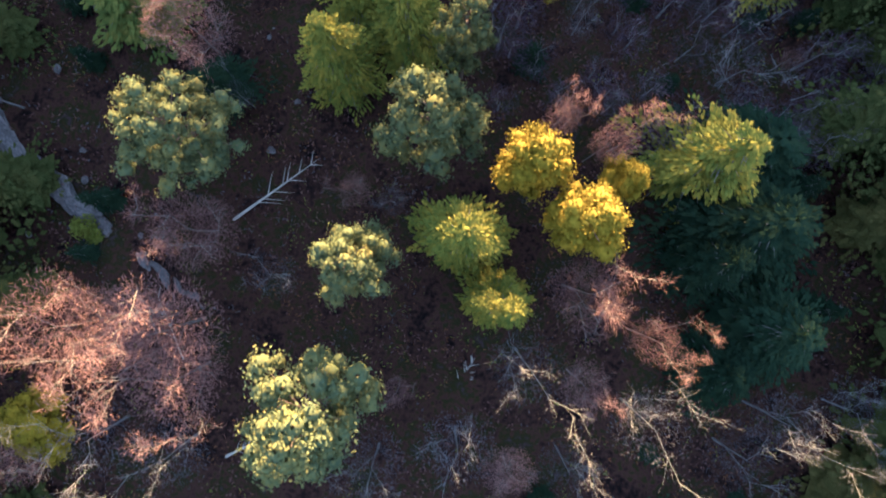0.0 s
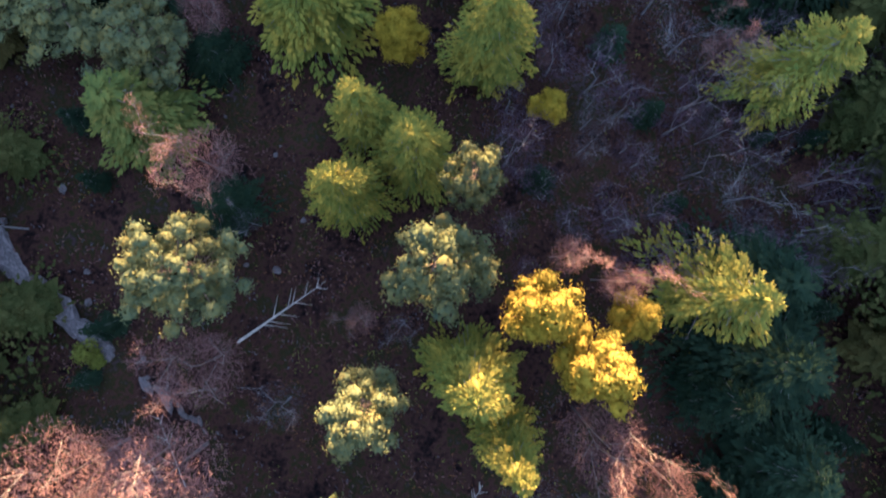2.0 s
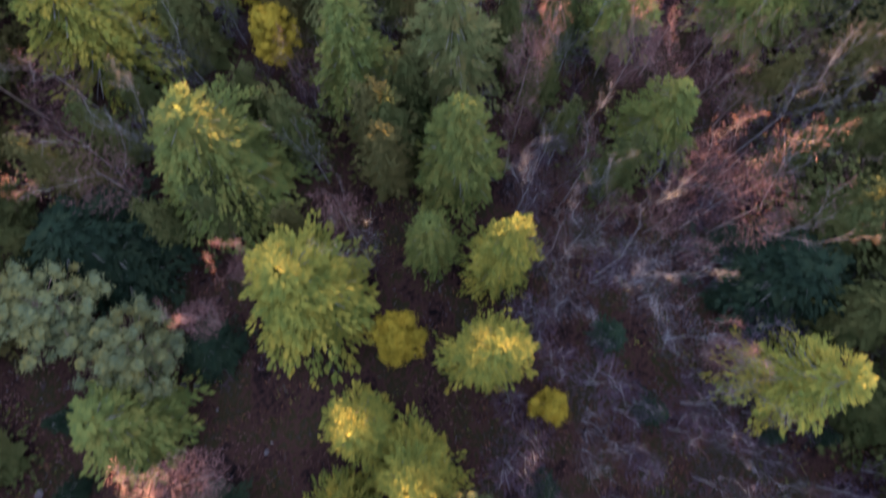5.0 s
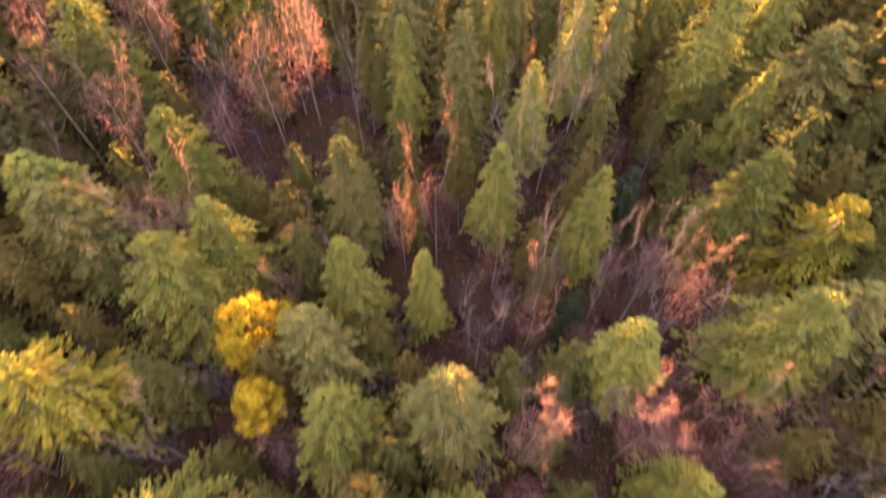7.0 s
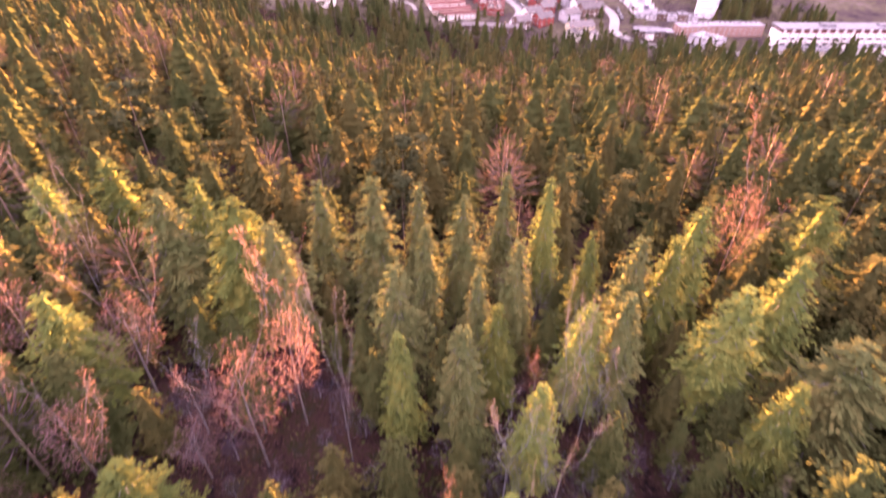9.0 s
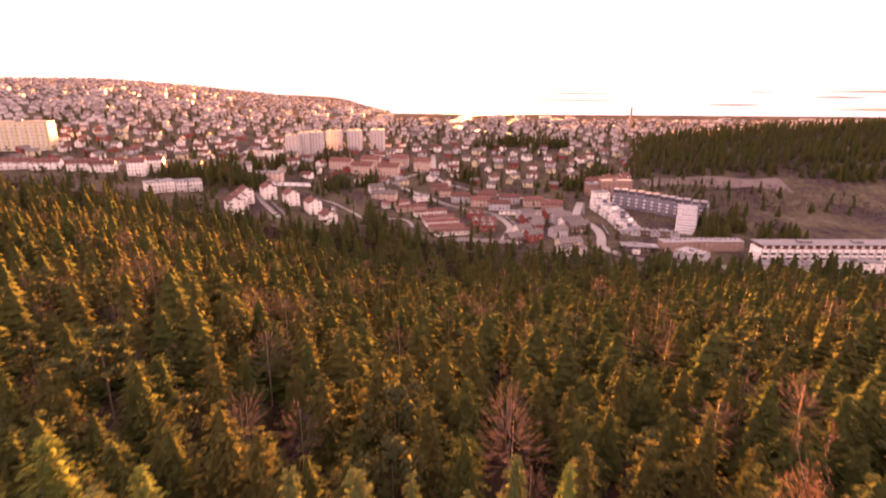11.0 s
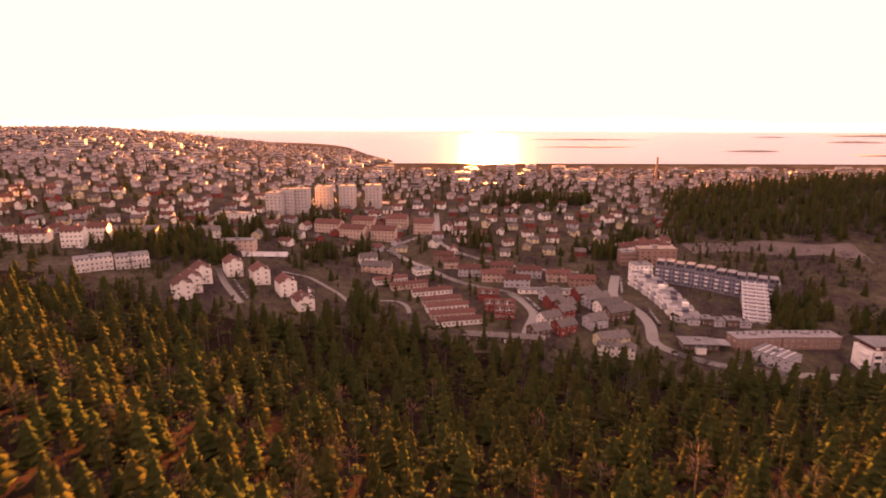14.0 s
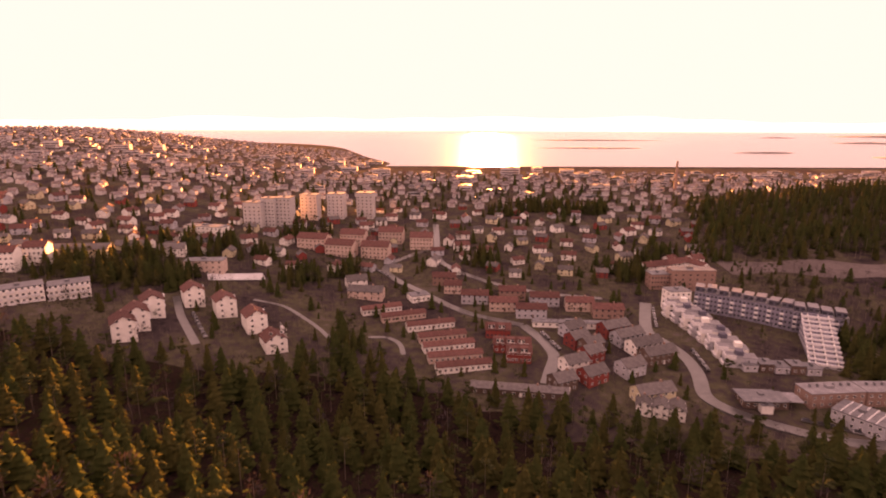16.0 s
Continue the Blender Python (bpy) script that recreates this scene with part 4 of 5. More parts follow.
def block(x, y, length, width, height, turn, wall, label, name="apartment_block", group="apartment blocks", storeys=3, bays=6, roof="felt_roof", balconies=False, panes=True, category="apartment block", step=2.8):
    """A flat-roofed building with a parapet, windows and, where it has them, balconies."""
    t = tagged(new(name), label, category, group)
    t.matrix_basis = pose(x, y, site(x, y, length, width, turn), 0, 0, turn)
    a, b = length / 2, width / 2
    part("wall", boxes((-a, a, -b, b, -2.5, height)), M[wall], t)
    part("roof", boxes((-a - 0.25, a + 0.25, -b - 0.25, b + 0.25, height + 0.003, height + 0.3), (-a * 0.2, a * 0.05, -1.0, 1.2, height + 0.3, height + 1.4)), M[roof], t)
    if panes:
        facade(t, length, width, storeys, bays, step=step)
    if balconies:
        for s in range(storeys):
            for k in range(0, bays, 2):
                c = (k + 0.5) / bays * length - a
                z = 0.35 + step * s
                part("balcony", boxes((c - 1.5, c + 1.5, -b - 1.4, -b - 0.08, z, z + 0.15), (c - 1.5, c + 1.5, -b - 1.4, -b - 1.32, z + 0.15, z + 1.05)), M["balcony"], t)
    return t


# x, y of the front wall's middle, length, turn: long two-storey terraces one behind the other
TERRACES = [(-29.6, 487.1, 21.6, 22), (-17.4, 479.2, 23.4, 19), (-3.0, 469.0, 24.5, 16), (2.7, 456.3, 23.4, 14), (5.7, 446.7, 24.4, 14), (8.4, 436.5, 24.9, 11), (12.0, 427.6, 24.6, 12), (33.0, 409.2, 39.4, -9)]
for n, (x, y, length, turn) in enumerate(TERRACES):
    light = n in (0, 2, 4, 6)
    x, y = x - math.sin(radians(turn)) * 3.0, y + math.cos(radians(turn)) * 3.0
    house(x, y, length, 6.0, 3.1, 1.3, turn, "brown_wall" if n == 7 else "white_wall" if light else "pink_wall", "slate_roof" if n == 7 else "tile_roof", "long white two-storey terrace under a red tiled roof" if light else "long low dark brown terrace beside the wood" if n == 7 else "long terrace of rendered houses under a dark red roof", "terrace_house", "terraces in the valley", 1, 10, True)

# x, y, length, turn, wall
VILLAS = [
    (67, 462, 11, 62, "grey_wall"), (67, 451, 10, 60, "red_wall"), (72, 445, 10, 60, "brown_wall"), (70, 437, 10, 60, "red_wall"), (60, 428, 11, 55, "white_wall"),
    (66, 419, 11, 58, "red_wall"), (52, 414, 10, 55, "brown_wall"), (88, 463, 15, 25, "red_wall"), (92, 454, 15, 25, "grey_wall"), (97, 445, 16, 22, "white_wall"),
    (100, 436, 16, 20, "brown_wall"), (84, 425, 11, 25, "grey_wall"), (87, 406, 16, 15, "cream_wall"), (-49, 522, 12, 20, "white_wall"), (-41, 507, 20, -8, "pink_wall"),
]
NAMED = {"grey_wall": "grey", "red_wall": "dark red", "brown_wall": "brown", "white_wall": "white", "cream_wall": "cream", "pink_wall": "pale pink"}
for x, y, length, turn, wall in VILLAS:
    house(x, y + 2, length, 8.0, 5.2, 2.6, turn - 30 if turn > 50 else turn, wall, "slate_roof", f"{NAMED[wall]} wooden two-storey house with white window frames", bays=3 if length < 13 else 5)
for k in range(3):
    house(81 + 6 * k, 401 - 1.5 * k, 8, 5.6, 4.2, 1.8, 70, "white_wall", "slate_roof", "small pale row house at the edge of the wood", "row_house", "row houses by the wood", 2, 2)

# x, y, length: four-flat houses in the middle of the valley
FLATS = [(50, 483, 16), (78, 492, 15), (91, 483, 16), (60, 499, 16), (36, 492, 15), (43, 508, 15), (21, 502, 15), (9, 517, 10), (4, 530, 14)]
for n, (x, y, length) in enumerate(FLATS):
    house(x, y + 3, length, 8.0, 5.2, 2.1, -4, ("grey_wall", "pink_wall", "brick_wall")[n % 3], "tile_roof", "plain rendered house of four flats with a low red roof", "flat_house", "houses of four flats", 2, 5)
for n, (x, y, length) in enumerate([(30, 460, 12), (35, 445, 17), (37, 436, 11)]):
    t = house(x, y + 3, length, 7.5, 4.4, 2.4, -6, "red_wall", "tile_roof", "dark red terrace with white dormers in its roof", "terrace_house", "terraces with dormers", 2, 6, False)
    for k in range(max(2, int(length // 5))):
        dormer = part("dormer", boxes((k * 5.0 - length / 2 + 1.2, k * 5.0 - length / 2 + 4.4, -3.4, -0.6, 4.9, 6.7)), M["white_wall"], t)
        part("dormer_roof", boxes((k * 5.0 - length / 2 + 1.0, k * 5.0 - length / 2 + 4.6, -3.7, -0.4, 6.704, 6.95)), M["tile_roof"], dormer)
        for q in (1.9, 3.7):
            part("pane", boxes((k * 5.0 - length / 2 + q - 0.6, k * 5.0 - length / 2 + q + 0.6, -3.46, -3.38, 5.2, 6.4)), M["window_pane"], dormer)
block(70, 473, 42, 5.0, 2.6, -5, "white_wall", "long low row of white garages", "garage_row", "garages", 1, 12, category="garage")
block(-11, 508, 11, 8, 3.6, 25, "white_wall", "low white shop beside the road", "shop", "shops", 1, 4, category="shop")

# x, y, turn: four-storey gabled blocks under the western slope
GABLED = [(-135, 426, 62), (-135, 437, 62), (-135.5, 452, 62), (-124.5, 471, 60), (-106.5, 465, 58), (-88, 453, 58), (-74.5, 437, 58)]
for n, (x, y, turn) in enumerate(GABLED):
    t = house(x, y + 3, 11.5, 9.5, 8.8 if n < 6 else 6.2, 2.9, 112 + turn / 6, "white_wall", "tile_roof", "tall white apartment house with a gable and brown roof", "gabled_block", "gabled apartment houses", 4, 4, True, category="apartment house")
    for s in range(3):
        part("balcony", boxes((3.0, 5.4, -6.0, -4.83, 2.6 + 2.5 * s, 3.6 + 2.5 * s)), M["balcony"], t)
block(-193, 450, 18, 10, 7.6, 38, "white_wall", "white three-storey block with long balconies and a flat roof", storeys=3, bays=8, balconies=True)
block(-178, 462, 17, 10, 7.6, 34, "white_wall", "white three-storey block with long balconies and a flat roof", storeys=3, bays=8, balconies=True)
house(-205, 518, 30, 10, 6.0, 2.6, 5, "cream_wall", "slate_roof", "long pale school building among the trees", "school", "schools", 2, 9, category="school")
house(-188, 538, 17, 9, 4.5, 2.4, 5, "cream_wall", "slate_roof", "low wing of the pale school building", "school", "schools", 1, 5, category="school")
house(-164, 540, 14, 9, 5.5, 2.6, 15, "white_wall", "slate_roof", "white house among dark spruces")
block(-137, 522, 22, 9, 8.0, 3, "pink_wall", "plain pale three-storey block by the pond", storeys=3, bays=6)
tall = block(-352, 552, 46, 13, 24, 8, "cream_wall", "tall yellow apartment slab with balcony bays", "tower_block", "tower blocks", 8, 12, balconies=True, category="tower block")
for x, y, length, h in [(-320, 494, 22, 8), (-297, 493, 20, 8), (-270, 491, 17, 8), (-252, 489, 17, 8), (-224, 484, 12, 13), (-216, 497, 11, 13)]:
    house(x, y, length, 9, h - 2.5, 2.5, 12, "white_wall", "tile_roof", "white apartment house on the western slope", "gabled_block", "houses on the western slope", 3 if h < 10 else 4, 5, category="apartment house")
for x, y, length, turn in [(-88, 590, 21, -12), (-67, 581, 20, -15), (-43, 581, 19, -8), (-35, 615, 18, -6), (-62, 606, 18, -8), (-12, 602, 16, -4)]:
    house(x, y, length, 11, 9.0, 3.0, turn, "pink_wall", "tile_roof", "long three-storey rendered apartment house", "long_block", "apartment houses by the main road", 3, 7, category="apartment house")
plain("tower_wall", [(0.36, 0.34, 0.34), (0.43, 0.41, 0.41), (0.48, 0.46, 0.46)], scale=0.5, rough=0.85, vary=0.1)
TOWERS = [(-141, 628, 14, 19), (-131, 634, 11, 22), (-120, 637, 12, 23), (-106, 663, 14, 21), (-86, 673, 14, 21), (-62, 678, 14, 22)]
for x, y, w, h in TOWERS:
    block(x, y, w, 11, h, -6, "tower_wall", "tall pale tower block with rows of windows", "tower_block", "tower blocks", int(h // 2.8), 4, category="tower block")
block(-163, 590, 31, 9, 8.5, -14, "white_wall", "long curved white block", "long_block", "apartment blocks", 3, 9)
block(133.5, 528, 11, 9, 9.0, 2, "brick_wall", "brick apartment block with a flat roof", storeys=3, bays=6)
block(152.5, 525.5, 26, 10, 12.5, 0, "brick_wall", "taller brick apartment block with a flat roof", storeys=4, bays=6)
for k in range(5):
    house(137 + 9 * k, 553 + 3.0 * k, 8.5, 8, 5.0, 2.4, 14, "white_wall", "tile_roof", "white row house on the far slope", "row_house", "row houses on the far slope", 2, 3)

# the stepped estate round its green court
plain("roof_box", [(0.06, 0.06, 0.085), (0.085, 0.085, 0.12), (0.11, 0.11, 0.15)], scale=0.5, rough=0.7, vary=0.12)
plain("pale_roof", [(0.14, 0.14, 0.155), (0.2, 0.2, 0.22), (0.28, 0.28, 0.3)], scale=0.3, rough=0.65, gloss=0.15)
plain("red_panel", [(0.1, 0.03, 0.03), (0.14, 0.04, 0.038), (0.17, 0.05, 0.046)], scale=0.8, rough=0.7)
WING = [(140.7, 493.2), (157.0, 484.6), (170.3, 475.5), (180.4, 466.9), (199.7, 456.3)]   # front wall of the north wing
RUN = np.concatenate([[0], np.cumsum([math.dist(p, q) for p, q in zip(WING, WING[1:])])])
N_WING = 12
for k in range(N_WING):
    ends = [(np.interp(d, RUN, [p[0] for p in WING]), np.interp(d, RUN, [p[1] for p in WING])) for d in (RUN[-1] * k / N_WING, RUN[-1] * (k + 1) / N_WING)]
    (x0, y0), (x1, y1) = ends
    turn, length = math.degrees(math.atan2(y1 - y0, x1 - x0)), math.dist(*ends)
    x, y = (x0 + x1) / 2 - math.sin(radians(turn)) * 5, (y0 + y1) / 2 + math.cos(radians(turn)) * 5
    t = tagged(new("stepped_block"), "slate-blue flats of the stepped estate with a dark roof box", "apartment block", "north wing of the estate")
    t.matrix_basis = pose(x, y, site(x, y, length, 10, turn), 0, 0, turn)
    a, top = length / 2, 10.6 + 0.5 * (k % 2)
    part("wall", boxes((-a, a, -5, 5, -2.5, top)), M["slate_wall"], t)
    part("roof", boxes((-a, a, -5.2, 5.2, top + 0.004, top + 0.25)), M["pale_roof"], t)
    box = part("roof_box", boxes((-a + 0.3, a - 1.3, -4.6, 3.0, top + 0.254, top + 3.0)), M["roof_box"], t, "dark blue-grey box on the roof")
    part("box_roof", boxes((-a + 0.1, a - 1.1, -4.9, 3.2, top + 3.004, top + 3.25)), M["pale_roof"], box, "pale flat roof")
    facade(t, length, 10, 4, 3, step=2.6, ends=False)
    for q in (-0.25, 0.2):
        put_part("window", shared("box_window", lambda: boxes((-0.8, 0.8, -0.05, 0.02, -0.6, 0.6)), "window_pane"), t, q * length, -4.6, top + 1.7)
    for z in (3.0, 5.6, 8.2):
        part("balcony", boxes((-a + 0.2, -a + 1.9, -6.0, -5.08, z - 0.6, z + 0.35)), M["balcony"], t)
block(131.5, 495, 12, 9, 11.5, 8, "white_wall", "white end house of the stepped estate", "stepped_block", "north wing of the estate", 4, 4, balconies=True)


def stepped_wing(x, y, turn, length, width, levels, rise, label):
    """A wing whose floors step back one over another, with a parapet on each terrace."""
    t = tagged(new("terraced_block"), label, "apartment block", "terraced wings of the estate")
    t.matrix_basis = pose(x, y, site(x, y, length, width, turn), 0, 0, turn)
    run = length / levels
    for k in range(levels):
        x0 = -length / 2 + run * k
        part("terrace", boxes((x0, length / 2, -width / 2, width / 2, -2.5 if k == 0 else rise * k + 0.004, rise * (k + 1))), M["slate_wall" if k % 2 else "grey_wall"], t)
        part("parapet", boxes((x0 - 0.2, x0 + 0.08, -width / 2, width / 2, rise * (k + 1) - 0.35, rise * (k + 1) + 0.5)), M["balcony"], t)
        for q in range(3):
            c = (q + 0.5) / 3 * width - width / 2
            part("divider", boxes((x0 + 0.1, x0 + run * 0.8, c - 0.12, c + 0.12, rise * (k + 1) + 0.004, rise * (k + 1) + 1.1)), M["window_frame"], t)
            window(t, x0, c, rise * (k + 0.42), -90, 1.8, 0.8, True)
        part("side_rail", boxes((x0, x0 + run, width / 2 + 0.003, width / 2 + 0.5, rise * (k + 1) - 0.5, rise * (k + 1) + 0.6)), M["balcony"], t)
    part("end_wall", boxes((length / 2 + 0.003, length / 2 + 0.6, -width / 2, width / 2, -2.5, rise * levels + 1.0)), M["slate_wall"], t)
    return t


stepped_wing(180.2, 445.8, 66, 33, 13, 11, 1.25, "wing with white terraces stepping down towards the wood")
for k in range(8):
    u = k / 7
    x, y = 129.0 + 6.5 * u + 2.0 * math.sin(u * 3.14), 486 - 52 * u
    t = tagged(new("stepped_block"), "low white terraced house of the descending west wing", "apartment block", "west wing of the estate")
    t.matrix_basis = pose(x, y, site(x, y, 13, 6.4, -6), 0, 0, -6 - 8 * u)
    high = 8.2 - 3.4 * u
    part("wall", boxes((-6.5, 6.5, -3.2, 3.2, -2.5, high)), M["grey_wall" if k % 2 else "white_wall"], t)
    part("roof", boxes((-6.6, 6.6, -3.3, 3.3, high + 0.004, high + 0.2)), M["pale_roof"], t)
    part("parapet", boxes((-6.7, -2.2, -3.5, -3.3, high - 1.2, high + 0.8), (-6.7, -6.5, -3.3, 3.2, high - 1.2, high + 0.8)), M["balcony"], t)
    hut = part("stair_hut", boxes((1.0 - 3 * (k % 2), 4.2 - 3 * (k % 2), -1.4, 1.6, high + 0.204, high + 2.2)), M["roof_box" if k % 3 else "white_wall"], t, "small hut on the flat roof")
    for s in range(max(1, int(high // 2.7))):
        for q in (-4.2, -0.2, 3.8):
            window(t, q, -3.2, 1.3 + 2.6 * s, 0, 1.6, 1.2, True)
        part("balcony", boxes((-7.6, -6.72, -2.6, 2.6, 0.4 + 2.6 * s, 1.5 + 2.6 * s)), M["balcony"], t)
for k in range(5):
    block(138 + 6.5 * k, 431 - 0.8 * k, 6.0, 6.5, 2.8 + 0.9 * (k % 2), -5, "brown_wall" if k % 2 else "grey_wall", "low dark house closing the court", "stepped_block", "south wing of the estate", 1, 2)
# filling station, flat rows and the long slab beside the wood
station = block(130, 405.5, 17, 8, 3.4, -4, "brown_wall", "low dark filling station with a wide flat roof", "filling_station", "shops", 1, 6, category="filling station")
part("eaves_roof", boxes((-9.8, 6.0, -6.2, 4.4, 3.75, 4.15)), M["felt_roof"], station, "wide flat roof over the forecourt")
part("side_roof", boxes((6.05, 14.0, -4.6, 3.6, 3.2, 3.5)), M["pale_roof"], station, "lower pale roof of the wash hall")
block(128.6, 399.8, 4.6, 2.8, 3.2, -4, "white_wall", "small white kiosk on the forecourt", "kiosk", "shops", 1, 2, panes=False, category="kiosk")
for n, (x, y, length, width, turn, high, bays) in enumerate([(158.3, 407.0, 23.5, 9, 5, 6.0, 7), (185.0, 407.5, 29, 9, 0, 6.0, 9), (160.9, 391.8, 17, 12.5, -55, 5.4, 6)]):
    t = block(x, y, length, width, high, turn, "brick_wall" if n < 2 else "grey_wall", "flat-roofed two-storey row of grey-brown houses", "row_block", "flat-roofed rows", 2, bays, roof="pale_roof" if n < 2 else "felt_roof", category="row house")
    for k in range(bays - 1):
        c = (k + 1) / bays * length - length / 2
        part("chimney" if n < 2 else "fire_wall", boxes((c - 0.3, c + 0.3, 0.6, 1.6, high + 0.3, high + 1.5)) if n < 2 else boxes((c - 0.15, c + 0.15, -width / 2, width / 2, high + 0.304, high + 0.6)), M["felt_roof" if n < 2 else "balcony"], t)
slab = tagged(new("slab_block"), "long white slab with ribbon windows and red top storey", "apartment block", "apartment blocks")
slab.matrix_basis = pose(242, 386, -54.2, 0, 0, 0)
part("wall", boxes((-45, 45, -6, 6, -2.5, 10.4)), M["white_wall"], slab)
part("top_storey", boxes((-43, 45, -5.3, 5.3, 10.404, 12.9)), M["red_panel"], slab, "dark red set-back top storey")
part("roof", boxes((-45.4, 45.4, -6.6, 6.6, 12.904, 13.3), (-20, -12, -2, 2, 13.3, 14.6), (14, 20, -2, 2, 13.3, 14.4)), M["felt_roof"], slab)
for k in range(18):
    c = -45 + 5 * (k + 0.5)
    part("pier", boxes((c - 2.5, c - 1.7, -6.35, -6.003, -2.5, 10.4)), M["grey_wall"], slab)
    for z in (1.6, 4.6, 7.6):
        put_part("window", shared("ribbon_window", lambda: boxes((-1.6, 1.6, -0.06, 0.02, -0.75, 0.75)), "window_pane"), slab, c + 0.4, -6.0, z)
    put_part("top_window", shared("top_window", lambda: boxes((-0.9, 0.9, -0.08, 0.02, -0.8, 0.8)), "window_frame"), slab, c, -5.3, 11.7)
for z in (1.2, 4.2, 7.2):
    part("end_balcony", boxes((-46.3, -45.08, -4.5, 0.5, z, z + 1.1)), M["balcony"], slab)
block(206, 371, 34, 10, 4.6, -3, "white_wall", "low white annexe before the slab", "annexe", "apartment blocks", 1, 8, roof="felt_roof")
block(248, 370, 30, 9, 6.0, 0, "white_wall", "white annexe with galleries before the slab", "annexe", "apartment blocks", 2, 8, roof="felt_roof", balconies=True)

# ---- roads, pond, clearing ----
def ribbon(name, points, width, mat, label, category="road", up=0.12):
    """A strip that follows the ground."""
    pts = []
    for (x0, y0), (x1, y1) in zip(points, points[1:]):
        n = max(2, int(math.hypot(x1 - x0, y1 - y0) // 2.5))
        pts += [(x0 + (x1 - x0) * k / n, y0 + (y1 - y0) * k / n) for k in range(n)]
    pts.append(points[-1])
    pts = np.array(pts, float)
    for _ in range(6):
        pts[1:-1] = (pts[:-2] + 2 * pts[1:-1] + pts[2:]) / 4
    d = unit(np.gradient(pts, axis=0))
    side = np.stack([-d[:, 1], d[:, 0]], -1) * width / 2
    verts, faces = [], []
    for k, (p, s) in enumerate(zip(pts, side)):
        z = max(ground_z(*p), ground_z(*(p + s)), ground_z(*(p - s))) + up
        verts += [(*(p + s), z), (*(p - s), z), (*(p + s * 1.06), z - 0.8), (*(p - s * 1.06), z - 0.8)]
        if k:
            n = 4 * k
            faces += [(n - 4, n - 3, n + 1, n), (n - 2, n - 4, n, n + 2), (n - 3, n - 1, n + 3, n + 1)]
    return tagged(new(name, mesh_of(name, verts, faces, M[mat])), label, category, kind="structure")


ribbon("road_main", [(-2, 660), (-1, 619), (-1, 597), (1, 573), (12, 555), (32, 534), (60, 517), (95, 509)], 4.6, "wet_asphalt", "wet main road shining in the low sun")
ribbon("road_west", [(-5, 600), (-16, 588), (-32, 569), (-36, 556), (-26, 538), (-8, 517), (7, 498), (18, 487), (44, 474)], 4.8, "wet_asphalt", "wet street between the terraces")
ribbon("road_middle", [(44, 474), (51, 459), (55, 442), (50, 430), (46, 418)], 5.5, "wet_asphalt", "wet street shining between red houses")
ribbon("road_east", [(118, 503), (111, 484), (105, 466), (112, 452), (115, 440), (114, 426), (108, 408), (118, 397), (130, 390), (150, 380), (215, 370)], 6, "wet_asphalt", "wet road below the stepped estate")
ribbon("street_slope", [(-135, 478), (-123, 456), (-106, 432)], 3.6, "wet_asphalt", "steep wet street between white blocks")
ribbon("path_pond", [(-99, 489), (-82, 487), (-60, 466), (-50, 452)], 2.2, "wet_asphalt", "wet footpath across the grass")
ribbon("path_loop", [(-34, 459), (-24, 461), (-17, 453), (-16, 443)], 2.5, "wet_asphalt", "short curved path shining in the sun")
plain("bare_soil", [(0.07, 0.055, 0.055), (0.105, 0.083, 0.082), (0.14, 0.115, 0.115)], scale=0.08, rough=0.8, bump=0.6, bump_scale=0.6, space="World")
cv, cf = sheet(np.linspace(186, 300, 30), np.linspace(-10, 10, 9), lambda x, y: 0 * x)
cv = [(x, q, ground_z(x, q) + 0.35) for x, q in ((x, 552 - 0.22 * (x - 186) + y * (1 + 0.25 * math.sin(x * 0.11))) for x, y, z in cv)]
tagged(new("clearing", mesh_of("clearing", cv, cf, M["bare_soil"], True)), "bare levelled ground under the wooded hill", "clearing", kind="structure")
ribbon("pond", [(-132, 511), (-104, 524)], 12, "ice", "frozen pond between the trees", "pond", 0.05)


def car(seed):
    t = tagged(new("car"), "parked car with dark windows", "car", "parked cars")
    part("body", boxes((-0.85, 0.85, -2.1, 2.1, 0.3, 0.85)), M["car_paint"], t)
    part("cabin", ([(-0.8, -1.5, 0.853), (0.8, -1.5, 0.853), (0.8, 1.1, 0.853), (-0.8, 1.1, 0.853), (-0.6, -1.0, 1.42), (0.6, -1.0, 1.42), (0.6, 0.5, 1.42), (-0.6, 0.5, 1.42)], boxes((0, 1, 0, 1, 0, 1))[1]), M["window_pane"], t)
    for sx in (-0.8, 0.8):
        for sy in (-1.3, 1.3):
            w = 12
            verts = [(sx + e, sy + 0.32 * math.cos(6.283 * k / w), 0.32 + 0.32 * math.sin(6.283 * k / w)) for e in (-0.1, 0.1) for k in range(w)]
            part("wheel", (verts, [(k, (k + 1) % w, w + (k + 1) % w, w + k) for k in range(w)] + [tuple(range(w))[::-1], tuple(range(w, 2 * w))]), M["slate_roof"], t)
    return t


CAR = model(car(1))
rc = np.random.RandomState(4)
for x0, y0, x1, y1, count in [(120, 498, 112, 470, 8), (120, 446, 119, 428, 6), (-120, 462, -104, 438, 7), (52, 466, 58, 446, 4), (-44, 560, -30, 541, 6), (140, 394, 158, 386, 5)]:
    for k in range(count):
        u = (k + rc.uniform(0.1, 0.6)) / count
        x, y = x0 + (x1 - x0) * u, y0 + (y1 - y0) * u
        copy_thing(CAR, pose(x, y, ground_z(x, y) + 0.18, 0, 0, math.degrees(math.atan2(y1 - y0, x1 - x0)) - 90 + rc.uniform(-4, 4)))

